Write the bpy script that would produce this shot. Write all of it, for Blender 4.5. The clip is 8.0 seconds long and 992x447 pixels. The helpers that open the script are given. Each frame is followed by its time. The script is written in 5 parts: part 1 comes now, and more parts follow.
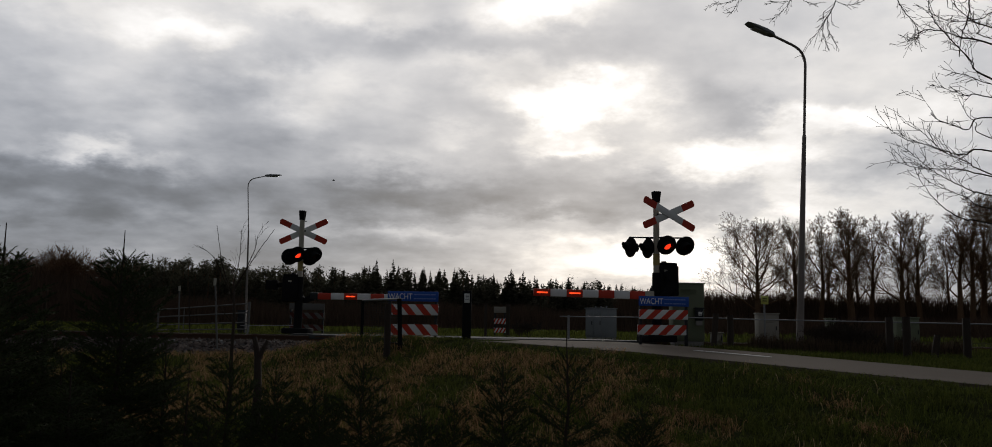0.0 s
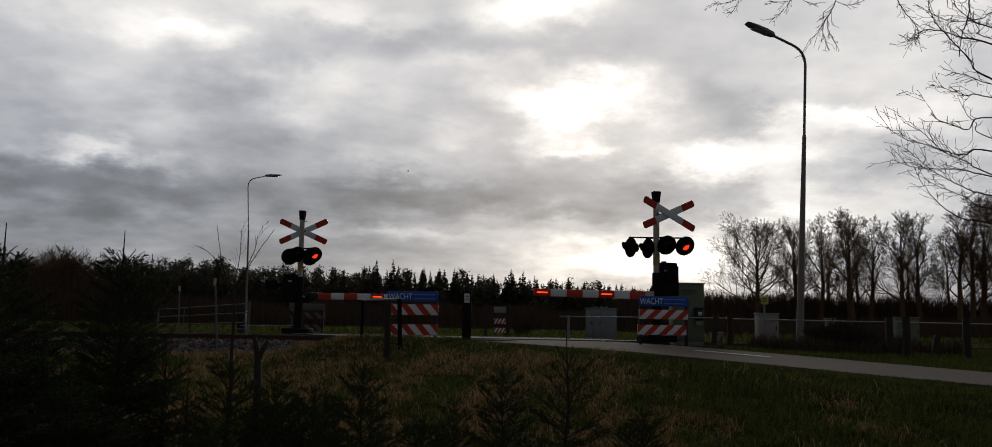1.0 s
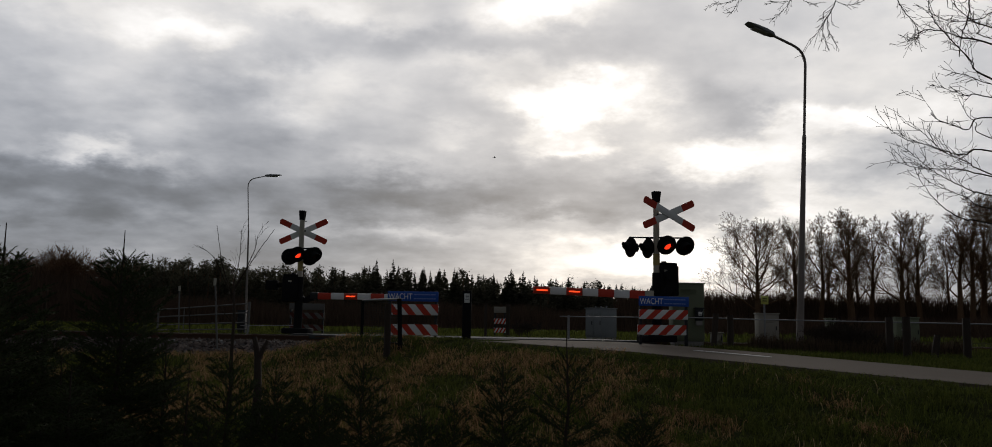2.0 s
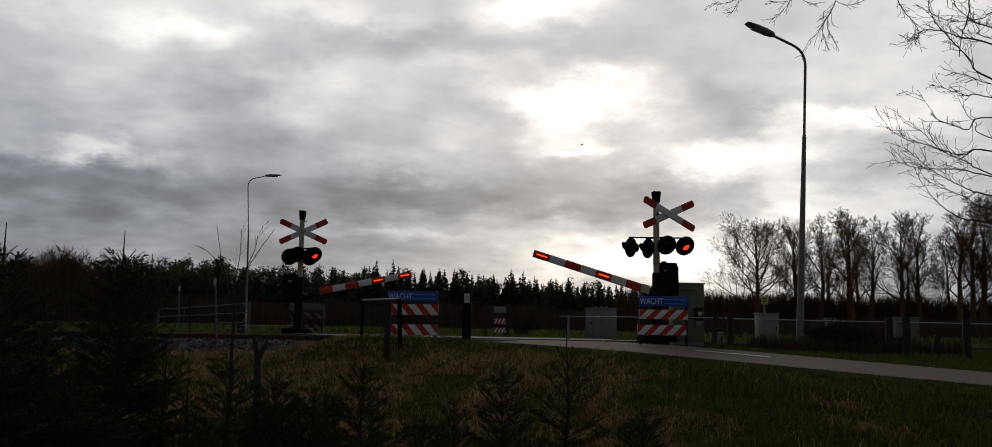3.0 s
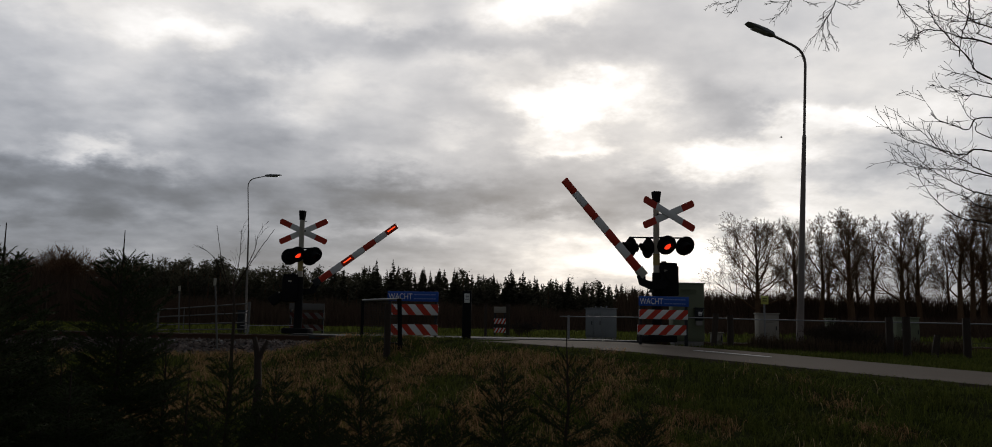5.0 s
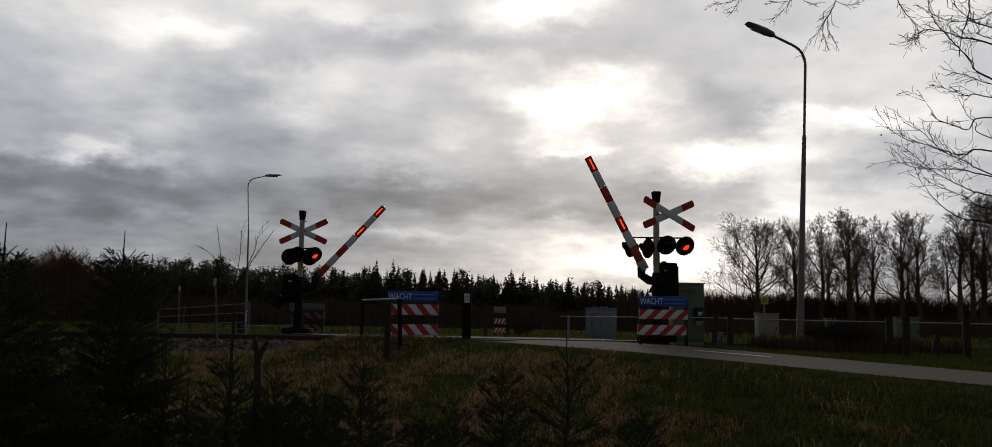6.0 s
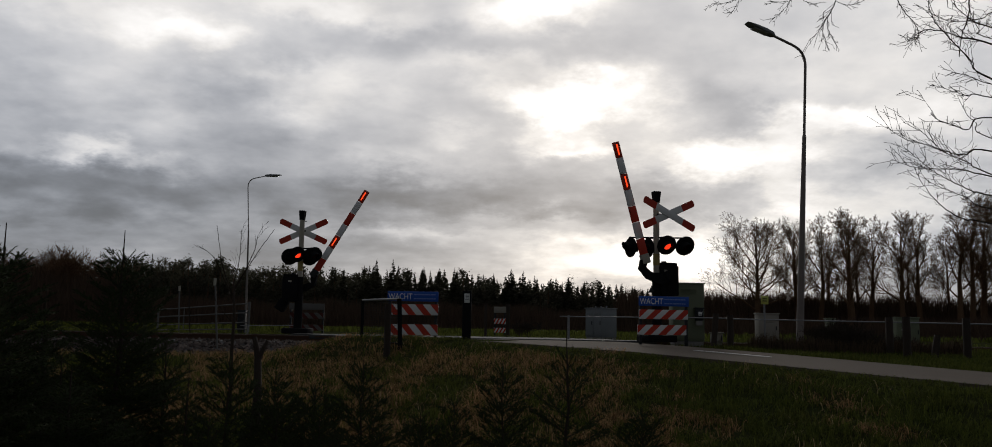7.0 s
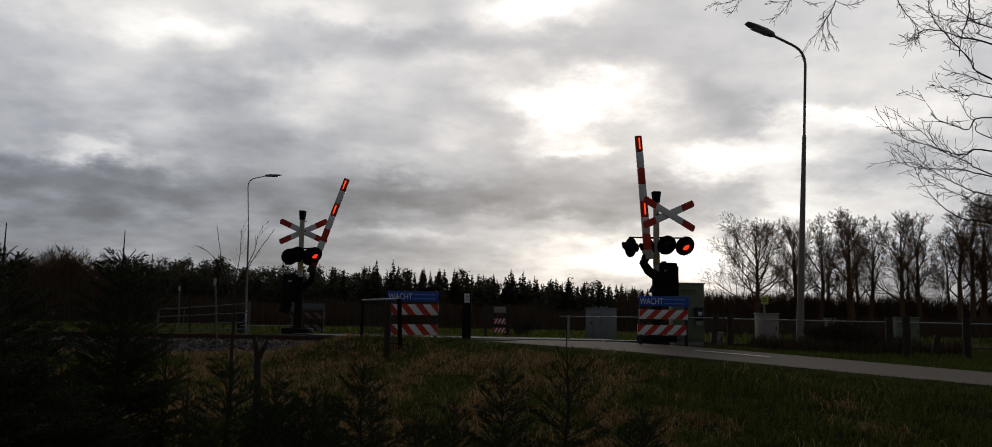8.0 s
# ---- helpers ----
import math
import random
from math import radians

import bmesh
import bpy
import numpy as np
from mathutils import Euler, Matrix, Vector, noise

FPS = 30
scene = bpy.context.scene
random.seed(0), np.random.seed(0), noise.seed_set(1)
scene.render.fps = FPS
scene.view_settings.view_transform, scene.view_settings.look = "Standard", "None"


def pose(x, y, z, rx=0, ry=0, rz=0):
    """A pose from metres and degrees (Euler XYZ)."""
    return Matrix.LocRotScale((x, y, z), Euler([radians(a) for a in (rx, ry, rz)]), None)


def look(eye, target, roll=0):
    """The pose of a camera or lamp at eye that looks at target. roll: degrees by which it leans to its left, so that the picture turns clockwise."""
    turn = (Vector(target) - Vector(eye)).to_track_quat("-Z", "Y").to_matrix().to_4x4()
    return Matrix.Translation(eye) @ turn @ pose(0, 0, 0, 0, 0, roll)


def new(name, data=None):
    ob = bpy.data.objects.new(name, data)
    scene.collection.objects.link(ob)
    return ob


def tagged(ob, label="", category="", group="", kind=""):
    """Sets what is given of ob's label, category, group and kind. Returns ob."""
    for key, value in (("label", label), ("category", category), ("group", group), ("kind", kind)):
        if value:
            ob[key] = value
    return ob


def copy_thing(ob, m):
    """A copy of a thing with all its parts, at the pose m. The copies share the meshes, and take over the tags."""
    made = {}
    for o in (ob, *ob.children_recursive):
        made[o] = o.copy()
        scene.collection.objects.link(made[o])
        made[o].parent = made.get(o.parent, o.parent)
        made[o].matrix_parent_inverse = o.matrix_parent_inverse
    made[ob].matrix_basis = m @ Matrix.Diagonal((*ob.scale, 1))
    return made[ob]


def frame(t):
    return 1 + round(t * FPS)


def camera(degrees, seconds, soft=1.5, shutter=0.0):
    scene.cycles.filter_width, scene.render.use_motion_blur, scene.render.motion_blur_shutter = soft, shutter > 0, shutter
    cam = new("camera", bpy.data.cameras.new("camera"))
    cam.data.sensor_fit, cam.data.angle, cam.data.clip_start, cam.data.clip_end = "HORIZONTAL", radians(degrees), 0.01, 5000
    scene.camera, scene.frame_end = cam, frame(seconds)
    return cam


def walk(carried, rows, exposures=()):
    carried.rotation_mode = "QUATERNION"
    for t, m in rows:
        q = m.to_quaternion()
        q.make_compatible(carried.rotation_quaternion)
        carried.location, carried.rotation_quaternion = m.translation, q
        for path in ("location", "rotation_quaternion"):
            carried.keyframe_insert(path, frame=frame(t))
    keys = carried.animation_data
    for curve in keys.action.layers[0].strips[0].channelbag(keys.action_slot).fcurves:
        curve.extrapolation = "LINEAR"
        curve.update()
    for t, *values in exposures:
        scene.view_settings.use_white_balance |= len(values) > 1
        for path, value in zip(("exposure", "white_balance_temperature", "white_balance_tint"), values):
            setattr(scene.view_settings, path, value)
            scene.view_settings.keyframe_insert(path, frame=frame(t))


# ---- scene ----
cam = camera(60, 8.0, soft=0.9)
EYE = (0.0, 0.0, 1.6)
AIM = look(EYE, (0.0, 100.0, 1.6 + 100.0 * math.tan(radians(6.93))), 1.0)
walk(cam, [(0.0, AIM), (8.0, AIM)], exposures=[(0.0, 0.0), (8.0, 0.0)])


# ---- sky and sun ----
def calc(tree, op, a, b=None, c=None, clamp=False):
    n = tree.nodes.new("ShaderNodeMath")
    n.operation, n.use_clamp = op, clamp
    for k, value in enumerate((a, b, c)):
        if value is None:
            continue
        if isinstance(value, (int, float)):
            n.inputs[k].default_value = value
        else:
            tree.links.new(value, n.inputs[k])
    return n.outputs[0]


SUN_AZIMUTH, SUN_HEIGHT = 6.0, 15.6

# openings in the cloud round the sun: azimuth, height, half width, half height (degrees), strength
GAPS = [
    (5.5, 15.1, 4.0, 1.4, 2.4), (4.4, 13.6, 1.9, 0.9, 1.0), (3.6, 21.5, 3.3, 1.0, 1.5), (5.1, 11.9, 2.5, 0.5, 1.0), (15.3, 11.2, 4.0, 1.3, 1.5), (12.6, 11.6, 1.9, 0.7, 0.7),
    (22.8, 13.1, 2.7, 0.6, 0.9), (19.7, 13.6, 1.3, 0.8, 0.6), (8.3, 4.5, 6.3, 1.4, 1.5), (14.0, 5.0, 3.0, 1.7, 0.9), (19.5, 7.8, 1.5, 3.8, 0.6), (22.1, 8.1, 3.8, 1.3, 0.45),
]
# thinner, paler places further off
PALE = [
    (-20.8, 18.1, 3.0, 0.9, 0.8), (-27.1, 18.5, 7.2, 1.3, 0.6), (-17.0, 21.3, 12.0, 1.4, 0.55), (-12.2, 14.3, 2.7, 1.5, 0.5), (-0.4, 17.5, 1.7, 0.9, 0.5), (-25.5, 10.2, 3.8, 0.6, 0.4),
    (-7.9, 10.9, 2.1, 0.8, 0.25), (-6.1, 6.0, 5.1, 0.5, 0.35), (3.2, 7.3, 4.6, 0.4, 0.25), (28.5, 18.6, 4.6, 1.7, 0.5), (-14.8, 16.5, 2.5, 0.5, 0.3), (-2.9, 12.7, 2.1, 0.7, 0.3),
    (24.6, 6.8, 6.8, 1.7, 0.5), (-10.0, 20.3, 6.8, 0.8, 0.5), (28.0, 13.5, 3.5, 2.0, 0.35),
    (-28.7, 14.3, 4.8, 2.1, 0.36), (-24.1, 15.0, 4.6, 2.1, 0.30), (-19.3, 15.9, 4.4, 1.9, 0.20), (-14.0, 16.0, 4.5, 1.9, 0.14), (-23.9, 12.0, 3.9, 1.3, 0.20), (-25.1, 10.3, 2.9, 0.6, 0.42),
    (-19.0, 10.6, 3.6, 1.1, 0.18), (-8.6, 15.9, 3.8, 1.9, 0.25), (-3.8, 17.5, 2.1, 0.8, 0.30), (-3.7, 13.3, 3.4, 1.3, 0.16), (19.0, 16.2, 4.0, 2.1, 0.30), (23.9, 15.5, 3.9, 2.3, 0.28),
    (28.5, 14.8, 3.3, 2.5, 0.10), (23.8, 12.1, 3.5, 1.9, 0.30), (28.5, 11.3, 3.3, 2.5, 0.40),
]
# thicker, darker places
THICK = [
    (-18.3, 14.6, 5.1, 2.1, 0.13), (-28.2, 14.7, 4.6, 2.1, 0.08), (-5.1, 17.3, 4.2, 2.1, 0.14), (5.0, 18.5, 4.6, 1.4, 0.13), (-19.8, 8.1, 13.9, 1.8, 0.19),
    (-2.8, 8.7, 6.3, 1.4, 0.17), (11.2, 9.0, 8.0, 1.3, 0.19), (15.9, 14.5, 4.6, 1.4, 0.21), (16.6, 19.0, 5.5, 1.9, 0.10), (24.7, 10.7, 4.6, 1.2, 0.13),
    (0.1, 14.0, 3.8, 1.3, 0.14), (-18.9, 11.0, 5.9, 1.2, 0.11), (-28.4, 8.0, 6.8, 1.7, 0.08), (-9.8, 17.3, 2.5, 1.7, 0.05), (9.1, 7.3, 5.1, 0.6, 0.06),
    (-18.0, 4.5, 12.0, 1.6, 0.08), (-8.7, 19.6, 3.3, 1.5, 0.08), (-3.1, 19.9, 3.4, 1.3, 0.06), (-7.0, 9.0, 5.4, 1.2, 0.10), (-16.3, 14.2, 3.6, 0.9, 0.07),
]


def build_sky():
    world = bpy.data.worlds.new("sky")
    scene.world = world
    world.use_nodes = True
    t = world.node_tree
    t.nodes.clear()
    link = t.links.new
    coord = t.nodes.new("ShaderNodeTexCoord")
    split = t.nodes.new("ShaderNodeSeparateXYZ")
    link(coord.outputs["Generated"], split.inputs[0])
    x, y, z = split.outputs
    azimuth = calc(t, "MULTIPLY", calc(t, "ARCTAN2", x, y), 57.2958)
    height = calc(t, "MULTIPLY", calc(t, "ARCSINE", z), 57.2958)
    # the cloud deck: a flat layer seen in perspective
    lift = calc(t, "ADD", calc(t, "MAXIMUM", z, 0.0), 0.34)
    deck = t.nodes.new("ShaderNodeCombineXYZ")
    link(calc(t, "DIVIDE", x, lift), deck.inputs[0])
    link(calc(t, "DIVIDE", y, lift), deck.inputs[1])
    deck.inputs[2].default_value = 3.1

    low = calc(t, "ADD", calc(t, "MAXIMUM", z, 0.0), 0.20)
    bands = t.nodes.new("ShaderNodeCombineXYZ")
    link(calc(t, "DIVIDE", x, low), bands.inputs[0])
    link(calc(t, "DIVIDE", y, low), bands.inputs[1])
    bands.inputs[2].default_value = 1.7

    def puff(scale, detail, rough, layer=None):
        n = t.nodes.new("ShaderNodeTexNoise")
        n.inputs["Scale"].default_value, n.inputs["Detail"].default_value = scale, detail
        n.inputs["Roughness"].default_value = rough
        link((layer or deck).outputs[0], n.inputs["Vector"])
        return n

    broad, fine = puff(4.2, 5.0, 0.5), puff(5.6, 5.0, 0.5, bands)
    warp = puff(7.0, 5.0, 0.6)
    wsplit = t.nodes.new("ShaderNodeSeparateColor")
    link(warp.outputs["Color"], wsplit.inputs[0])
    az = calc(t, "ADD", azimuth, calc(t, "MULTIPLY", calc(t, "SUBTRACT", wsplit.outputs[0], 0.5), 9.0))
    el = calc(t, "ADD", height, calc(t, "MULTIPLY", calc(t, "SUBTRACT", wsplit.outputs[1], 0.5), 4.5))

    def spots(places):
        total = None
        for a, h, ra, rh, power in places:
            u = calc(t, "DIVIDE", calc(t, "SUBTRACT", az, a), ra)
            v = calc(t, "DIVIDE", calc(t, "SUBTRACT", el, h), rh)
            q = calc(t, "ADD", calc(t, "MULTIPLY", u, u), calc(t, "MULTIPLY", v, v))
            g = calc(t, "MULTIPLY", calc(t, "EXPONENT", calc(t, "MULTIPLY", q, -0.8)), power)
            total = g if total is None else calc(t, "ADD", total, g)
        return total

    total, thick = calc(t, "ADD", spots(GAPS), spots(PALE)), spots(THICK)
    # soft brightening round the hidden sun
    u = calc(t, "DIVIDE", calc(t, "SUBTRACT", azimuth, SUN_AZIMUTH + 3.0), 24.0)
    v = calc(t, "DIVIDE", calc(t, "SUBTRACT", height, SUN_HEIGHT - 5.0), 14.0)
    glow = calc(t, "EXPONENT", calc(t, "MULTIPLY", calc(t, "ADD", calc(t, "MULTIPLY", u, u), calc(t, "MULTIPLY", v, v)), -1.0))
    shape = calc(t, "ADD", calc(t, "MULTIPLY", calc(t, "SUBTRACT", broad.outputs[0], 0.5), 1.3),
                 calc(t, "MULTIPLY", calc(t, "SUBTRACT", fine.outputs[0], 0.5), 0.8))
    level = calc(t, "ADD", calc(t, "ADD", 0.35, calc(t, "MULTIPLY", shape, 0.34)), calc(t, "MULTIPLY", glow, 0.13))
    level = calc(t, "SUBTRACT", level, calc(t, "MULTIPLY", thick, 0.8))
    # paler a little above the horizon, and ever thicker and darker away from the sun
    level = calc(t, "ADD", level, calc(t, "MULTIPLY", calc(t, "SUBTRACT", calc(t, "MINIMUM", height, 24.0), 9.0), 0.012))
    level = calc(t, "SMOOTH_MAX", calc(t, "MINIMUM", level, 0.75), 0.13, 0.16)
    sx, sy, sz = (math.sin(radians(SUN_AZIMUTH)) * math.cos(radians(SUN_HEIGHT)), math.cos(radians(SUN_AZIMUTH)) * math.cos(radians(SUN_HEIGHT)), math.sin(radians(SUN_HEIGHT)))
    near_sun = calc(t, "ADD", calc(t, "ADD", calc(t, "MULTIPLY", x, sx), calc(t, "MULTIPLY", y, sy)), calc(t, "MULTIPLY", z, sz))
    away = t.nodes.new("ShaderNodeMapRange")
    away.interpolation_type = "SMOOTHSTEP"
    away.inputs["From Min"].default_value, away.inputs["From Max"].default_value = 0.45, 0.88
    away.inputs["To Min"].default_value, away.inputs["To Max"].default_value = 0.22, 1.0
    link(near_sun, away.inputs["Value"])
    level = calc(t, "MULTIPLY", level, away.outputs[0])
    tone = t.nodes.new("ShaderNodeMix")
    tone.data_type = "RGBA"
    tone.inputs[6].default_value = (0.925, 0.975, 1.10, 1)
    tone.inputs[7].default_value = (1.03, 1.0, 0.975, 1)
    # thick cloud looks bluish, thin cloud neutral, the cloud by the sun warm
    cover = calc(t, "ADD", level, calc(t, "MULTIPLY", total, 0.42))
    link(calc(t, "ADD", calc(t, "MULTIPLY", calc(t, "SUBTRACT", cover, 0.25), 1.9), calc(t, "MULTIPLY", glow, 0.12), clamp=True), tone.inputs[0])
    cloud = t.nodes.new("ShaderNodeVectorMath")
    cloud.operation = "SCALE"
    link(tone.outputs[2], cloud.inputs[0])
    rough = calc(t, "ADD", 0.62, calc(t, "MULTIPLY", fine.outputs[0], 0.76))
    link(calc(t, "ADD", level, calc(t, "MULTIPLY", calc(t, "MULTIPLY", total, rough), 0.42)), cloud.inputs["Scale"])
    # a trace of the clear sky above the deck
    clear = t.nodes.new("ShaderNodeTexSky")
    clear.sky_type, clear.sun_disc = "NISHITA", False
    clear.sun_elevation, clear.sun_rotation = radians(SUN_HEIGHT), radians(SUN_AZIMUTH)
    both = t.nodes.new("ShaderNodeVectorMath")
    both.operation = "ADD"
    thin = t.nodes.new("ShaderNodeVectorMath")
    thin.operation = "SCALE"
    link(clear.outputs[0], thin.inputs[0])
    thin.inputs["Scale"].default_value = 0.004
    link(cloud.outputs[0], both.inputs[0])
    link(thin.outputs[0], both.inputs[1])
    back = t.nodes.new("ShaderNodeBackground")
    link(both.outputs[0], back.inputs["Color"])
    back.inputs["Strength"].default_value = 1.0
    out = t.nodes.new("ShaderNodeOutputWorld")
    link(back.outputs[0], out.inputs["Surface"])


build_sky()
sun = new("sun", bpy.data.lights.new("sun", "SUN"))
sun.data.energy, sun.data.angle, sun.data.color = 0.5, radians(14), (1.0, 0.93, 0.84)
sun.matrix_world = look((math.sin(radians(SUN_AZIMUTH)) * 50, math.cos(radians(SUN_AZIMUTH)) * 50, 50 * math.tan(radians(SUN_HEIGHT))), (0, 0, 0))


# ---- materials ----
def material(name, colour, rough=0.7, metal=0.0, other=None, scale=3.0, amount=0.35, bump=0.15, fine=60.0, spread=0.0, islands=False,
             specular=0.35):
    """colour to other by broad stains and fine grain; spread: lightness varied from piece to piece."""
    m = bpy.data.materials.new(name)
    m.use_nodes = True
    t = m.node_tree
    link = t.links.new
    b = t.nodes["Principled BSDF"]
    other = other or tuple(c * 0.55 for c in colour)
    coord = t.nodes.new("ShaderNodeTexCoord")
    big, small = t.nodes.new("ShaderNodeTexNoise"), t.nodes.new("ShaderNodeTexNoise")
    for n, s, d in ((big, scale, 5.0), (small, fine, 3.0)):
        n.inputs["Scale"].default_value, n.inputs["Detail"].default_value = s, d
        link(coord.outputs["Object"], n.inputs["Vector"])
    mixed = calc(t, "ADD", calc(t, "MULTIPLY", big.outputs[0], 0.7), calc(t, "MULTIPLY", small.outputs[0], 0.3))
    fac = calc(t, "MULTIPLY", calc(t, "SUBTRACT", mixed, 0.5 - 0.25 * amount), 2.2 * amount + 0.2, clamp=True)
    mix = t.nodes.new("ShaderNodeMix")
    mix.data_type = "RGBA"
    mix.inputs[6].default_value, mix.inputs[7].default_value = (*colour, 1), (*other, 1)
    link(fac, mix.inputs[0])
    result = mix.outputs[2]
    if spread:
        info = t.nodes.new("ShaderNodeNewGeometry" if islands else "ShaderNodeObjectInfo")
        pick = info.outputs["Random Per Island" if islands else "Random"]
        hsv = t.nodes.new("ShaderNodeHueSaturation")
        link(calc(t, "ADD", 1.0 - spread, calc(t, "MULTIPLY", pick, 2 * spread)), hsv.inputs["Value"])
        link(result, hsv.inputs["Color"])
        result = hsv.outputs[0]
    link(result, b.inputs["Base Color"])
    b.inputs["Metallic"].default_value = metal
    b.inputs["Specular IOR Level"].default_value = specular
    link(calc(t, "ADD", rough - 0.1, calc(t, "MULTIPLY", small.outputs[0], 0.2), clamp=True), b.inputs["Roughness"])
    if bump:
        bp = t.nodes.new("ShaderNodeBump")
        bp.inputs["Strength"].default_value, bp.inputs["Distance"].default_value = bump, 0.02
        link(mixed, bp.inputs["Height"])
        link(bp.outputs[0], b.inputs["Normal"])
    return m


def let_through(m, share):
    """Thin leaves pass on a share of the light that falls on their far side."""
    t = m.node_tree
    b, out = t.nodes["Principled BSDF"], t.nodes["Material Output"]
    thin, mix = t.nodes.new("ShaderNodeBsdfTranslucent"), t.nodes.new("ShaderNodeMixShader")
    t.links.new(b.inputs["Base Color"].links[0].from_socket, thin.inputs["Color"])
    mix.inputs[0].default_value = share
    t.links.new(b.outputs[0], mix.inputs[1])
    t.links.new(thin.outputs[0], mix.inputs[2])
    t.links.new(mix.outputs[0], out.inputs["Surface"])


def glowing(name, colour, strength):
    m = bpy.data.materials.new(name)
    m.use_nodes = True
    b = m.node_tree.nodes["Principled BSDF"]
    b.inputs["Base Color"].default_value = (*colour, 1)
    b.inputs["Emission Color"].default_value = (*colour, 1)
    b.inputs["Emission Strength"].default_value = strength
    return m


ASPHALT = material("asphalt", (0.118, 0.094, 0.072), 0.92, other=(0.075, 0.06, 0.047), scale=1.2, bump=0.4, fine=90, specular=0.08)
SOIL = material("grassy_soil", (0.034, 0.040, 0.015), 0.97, other=(0.055, 0.037, 0.021), scale=0.8, bump=0.9, fine=25, specular=0.0)
GRASS = material("grass", (0.092, 0.110, 0.022), 0.85, other=(0.13, 0.108, 0.032), scale=1.5, spread=0.55, islands=True, bump=0, specular=0.05)
DRY = material("dry_grass", (0.36, 0.215, 0.10), 0.9, other=(0.13, 0.074, 0.038), scale=2.5, spread=0.7, islands=True, bump=0, specular=0.05)
let_through(GRASS, 0.3)
let_through(DRY, 0.35)
STONE = material("ballast_stone", (0.115, 0.092, 0.078), 0.9, other=(0.05, 0.04, 0.034), scale=4, spread=0.75, islands=True, specular=0.1)
GRAVEL = material("gravel_bed", (0.05, 0.044, 0.04), 0.95, scale=8, bump=1.0, fine=40)
RUST = material("rusty_rail", (0.085, 0.048, 0.03), 0.8, metal=0.1, other=(0.04, 0.024, 0.017), scale=4, specular=0.2)
WORN = material("worn_rail_top", (0.22, 0.19, 0.165), 0.55, metal=0.8, amount=0.2, scale=2)
CONCRETE = material("concrete", (0.30, 0.29, 0.27), 0.9, scale=2.5, bump=0.4, spread=0.12)
RUBBER = material("black_crossing_panel", (0.06, 0.06, 0.058), 0.85, scale=3, bump=0.3, spread=0.15)
WHITE_LINE = material("road_paint", (0.7, 0.7, 0.67), 0.7, other=(0.4, 0.4, 0.38), scale=9)
BLACK = material("black_paint", (0.014, 0.014, 0.015), 0.85, amount=0.3, scale=5, bump=0.05, specular=0.06)
DARK_STEEL = material("dark_painted_steel", (0.03, 0.032, 0.034), 0.55, metal=0.3, scale=6)
GALVA = material("galvanised_steel", (0.30, 0.30, 0.30), 0.6, metal=0.6, other=(0.18, 0.18, 0.18), scale=7)
DULL_STEEL = material("dull_galvanised_steel", (0.17, 0.165, 0.155), 0.75, metal=0.2, other=(0.10, 0.096, 0.09), scale=6, specular=0.1)
GREY_POST = material("cream_painted_post", (0.45, 0.42, 0.34), 0.6, scale=3, amount=0.35, other=(0.32, 0.29, 0.22))
YELLOW = material("yellow_band", (0.42, 0.33, 0.12), 0.6, scale=6, amount=0.3)
RED = material("red_reflective", (0.55, 0.045, 0.02), 0.45, other=(0.40, 0.03, 0.016), scale=4, amount=0.3, bump=0.03)
WHITE = material("white_reflective", (0.78, 0.78, 0.76), 0.45, other=(0.6, 0.6, 0.57), scale=4, amount=0.3, bump=0.03)
BLUE = material("blue_sign_face", (0.02, 0.09, 0.42), 0.45, other=(0.018, 0.07, 0.33), scale=3, amount=0.2, bump=0.02)
LETTER = material("white_letters", (0.8, 0.8, 0.8), 0.5, amount=0.1, bump=0)
STRAW = material("straw_stalks", (0.50, 0.36, 0.19), 0.85, other=(0.33, 0.21, 0.10), scale=2, spread=0.5, islands=True, bump=0, specular=0.1)
let_through(STRAW, 0.3)
DIM_LETTER = material("pale_blue_lettering", (0.22, 0.32, 0.62), 0.5, amount=0.1, bump=0)
LENS = material("dark_red_lens", (0.05, 0.006, 0.005), 0.2, amount=0.2, bump=0)
LIT = glowing("lit_red_lens", (1.0, 0.045, 0.012), 1.15)
LED = glowing("lit_red_strip", (1.0, 0.07, 0.015), 1.25)
WOOD = material("weathered_post_wood", (0.050, 0.037, 0.028), 0.9, other=(0.024, 0.019, 0.015), scale=5, bump=0.6, fine=30, spread=0.15)
MAST = material("weathered_mast", (0.24, 0.205, 0.18), 0.55, metal=0.1, other=(0.17, 0.145, 0.125), scale=5)
# board red and white darkened: the far board's shade is put into the colour
SHADED_RED = material("shaded_red_stripe", (0.09, 0.022, 0.016), 0.8, scale=5)
SHADED_WHITE = material("shaded_white_plank", (0.13, 0.125, 0.115), 0.8, scale=5)
PANEL_GREY = material("grey_cabinet_paint", (0.23, 0.245, 0.25), 0.65, scale=2, amount=0.4, other=(0.15, 0.16, 0.165), bump=0.04, specular=0.2)
PANEL_GREEN = material("green_cabinet_paint", (0.16, 0.18, 0.11), 0.65, scale=2, amount=0.35, other=(0.11, 0.125, 0.08), bump=0.04)
PANEL_PALE = material("pale_cabinet_paint", (0.31, 0.285, 0.235), 0.65, scale=2, amount=0.4, other=(0.20, 0.195, 0.175), bump=0.04, specular=0.2)
LAMP_SHELL = material("lamp_shell", (0.30, 0.31, 0.31), 0.5, metal=0.3, scale=6)
LAMP_GLASS = material("lamp_cover", (0.5, 0.5, 0.48), 0.3, scale=6, bump=0)
NOTICE = material("white_notice", (0.75, 0.75, 0.72), 0.6, scale=8, amount=0.2, bump=0)
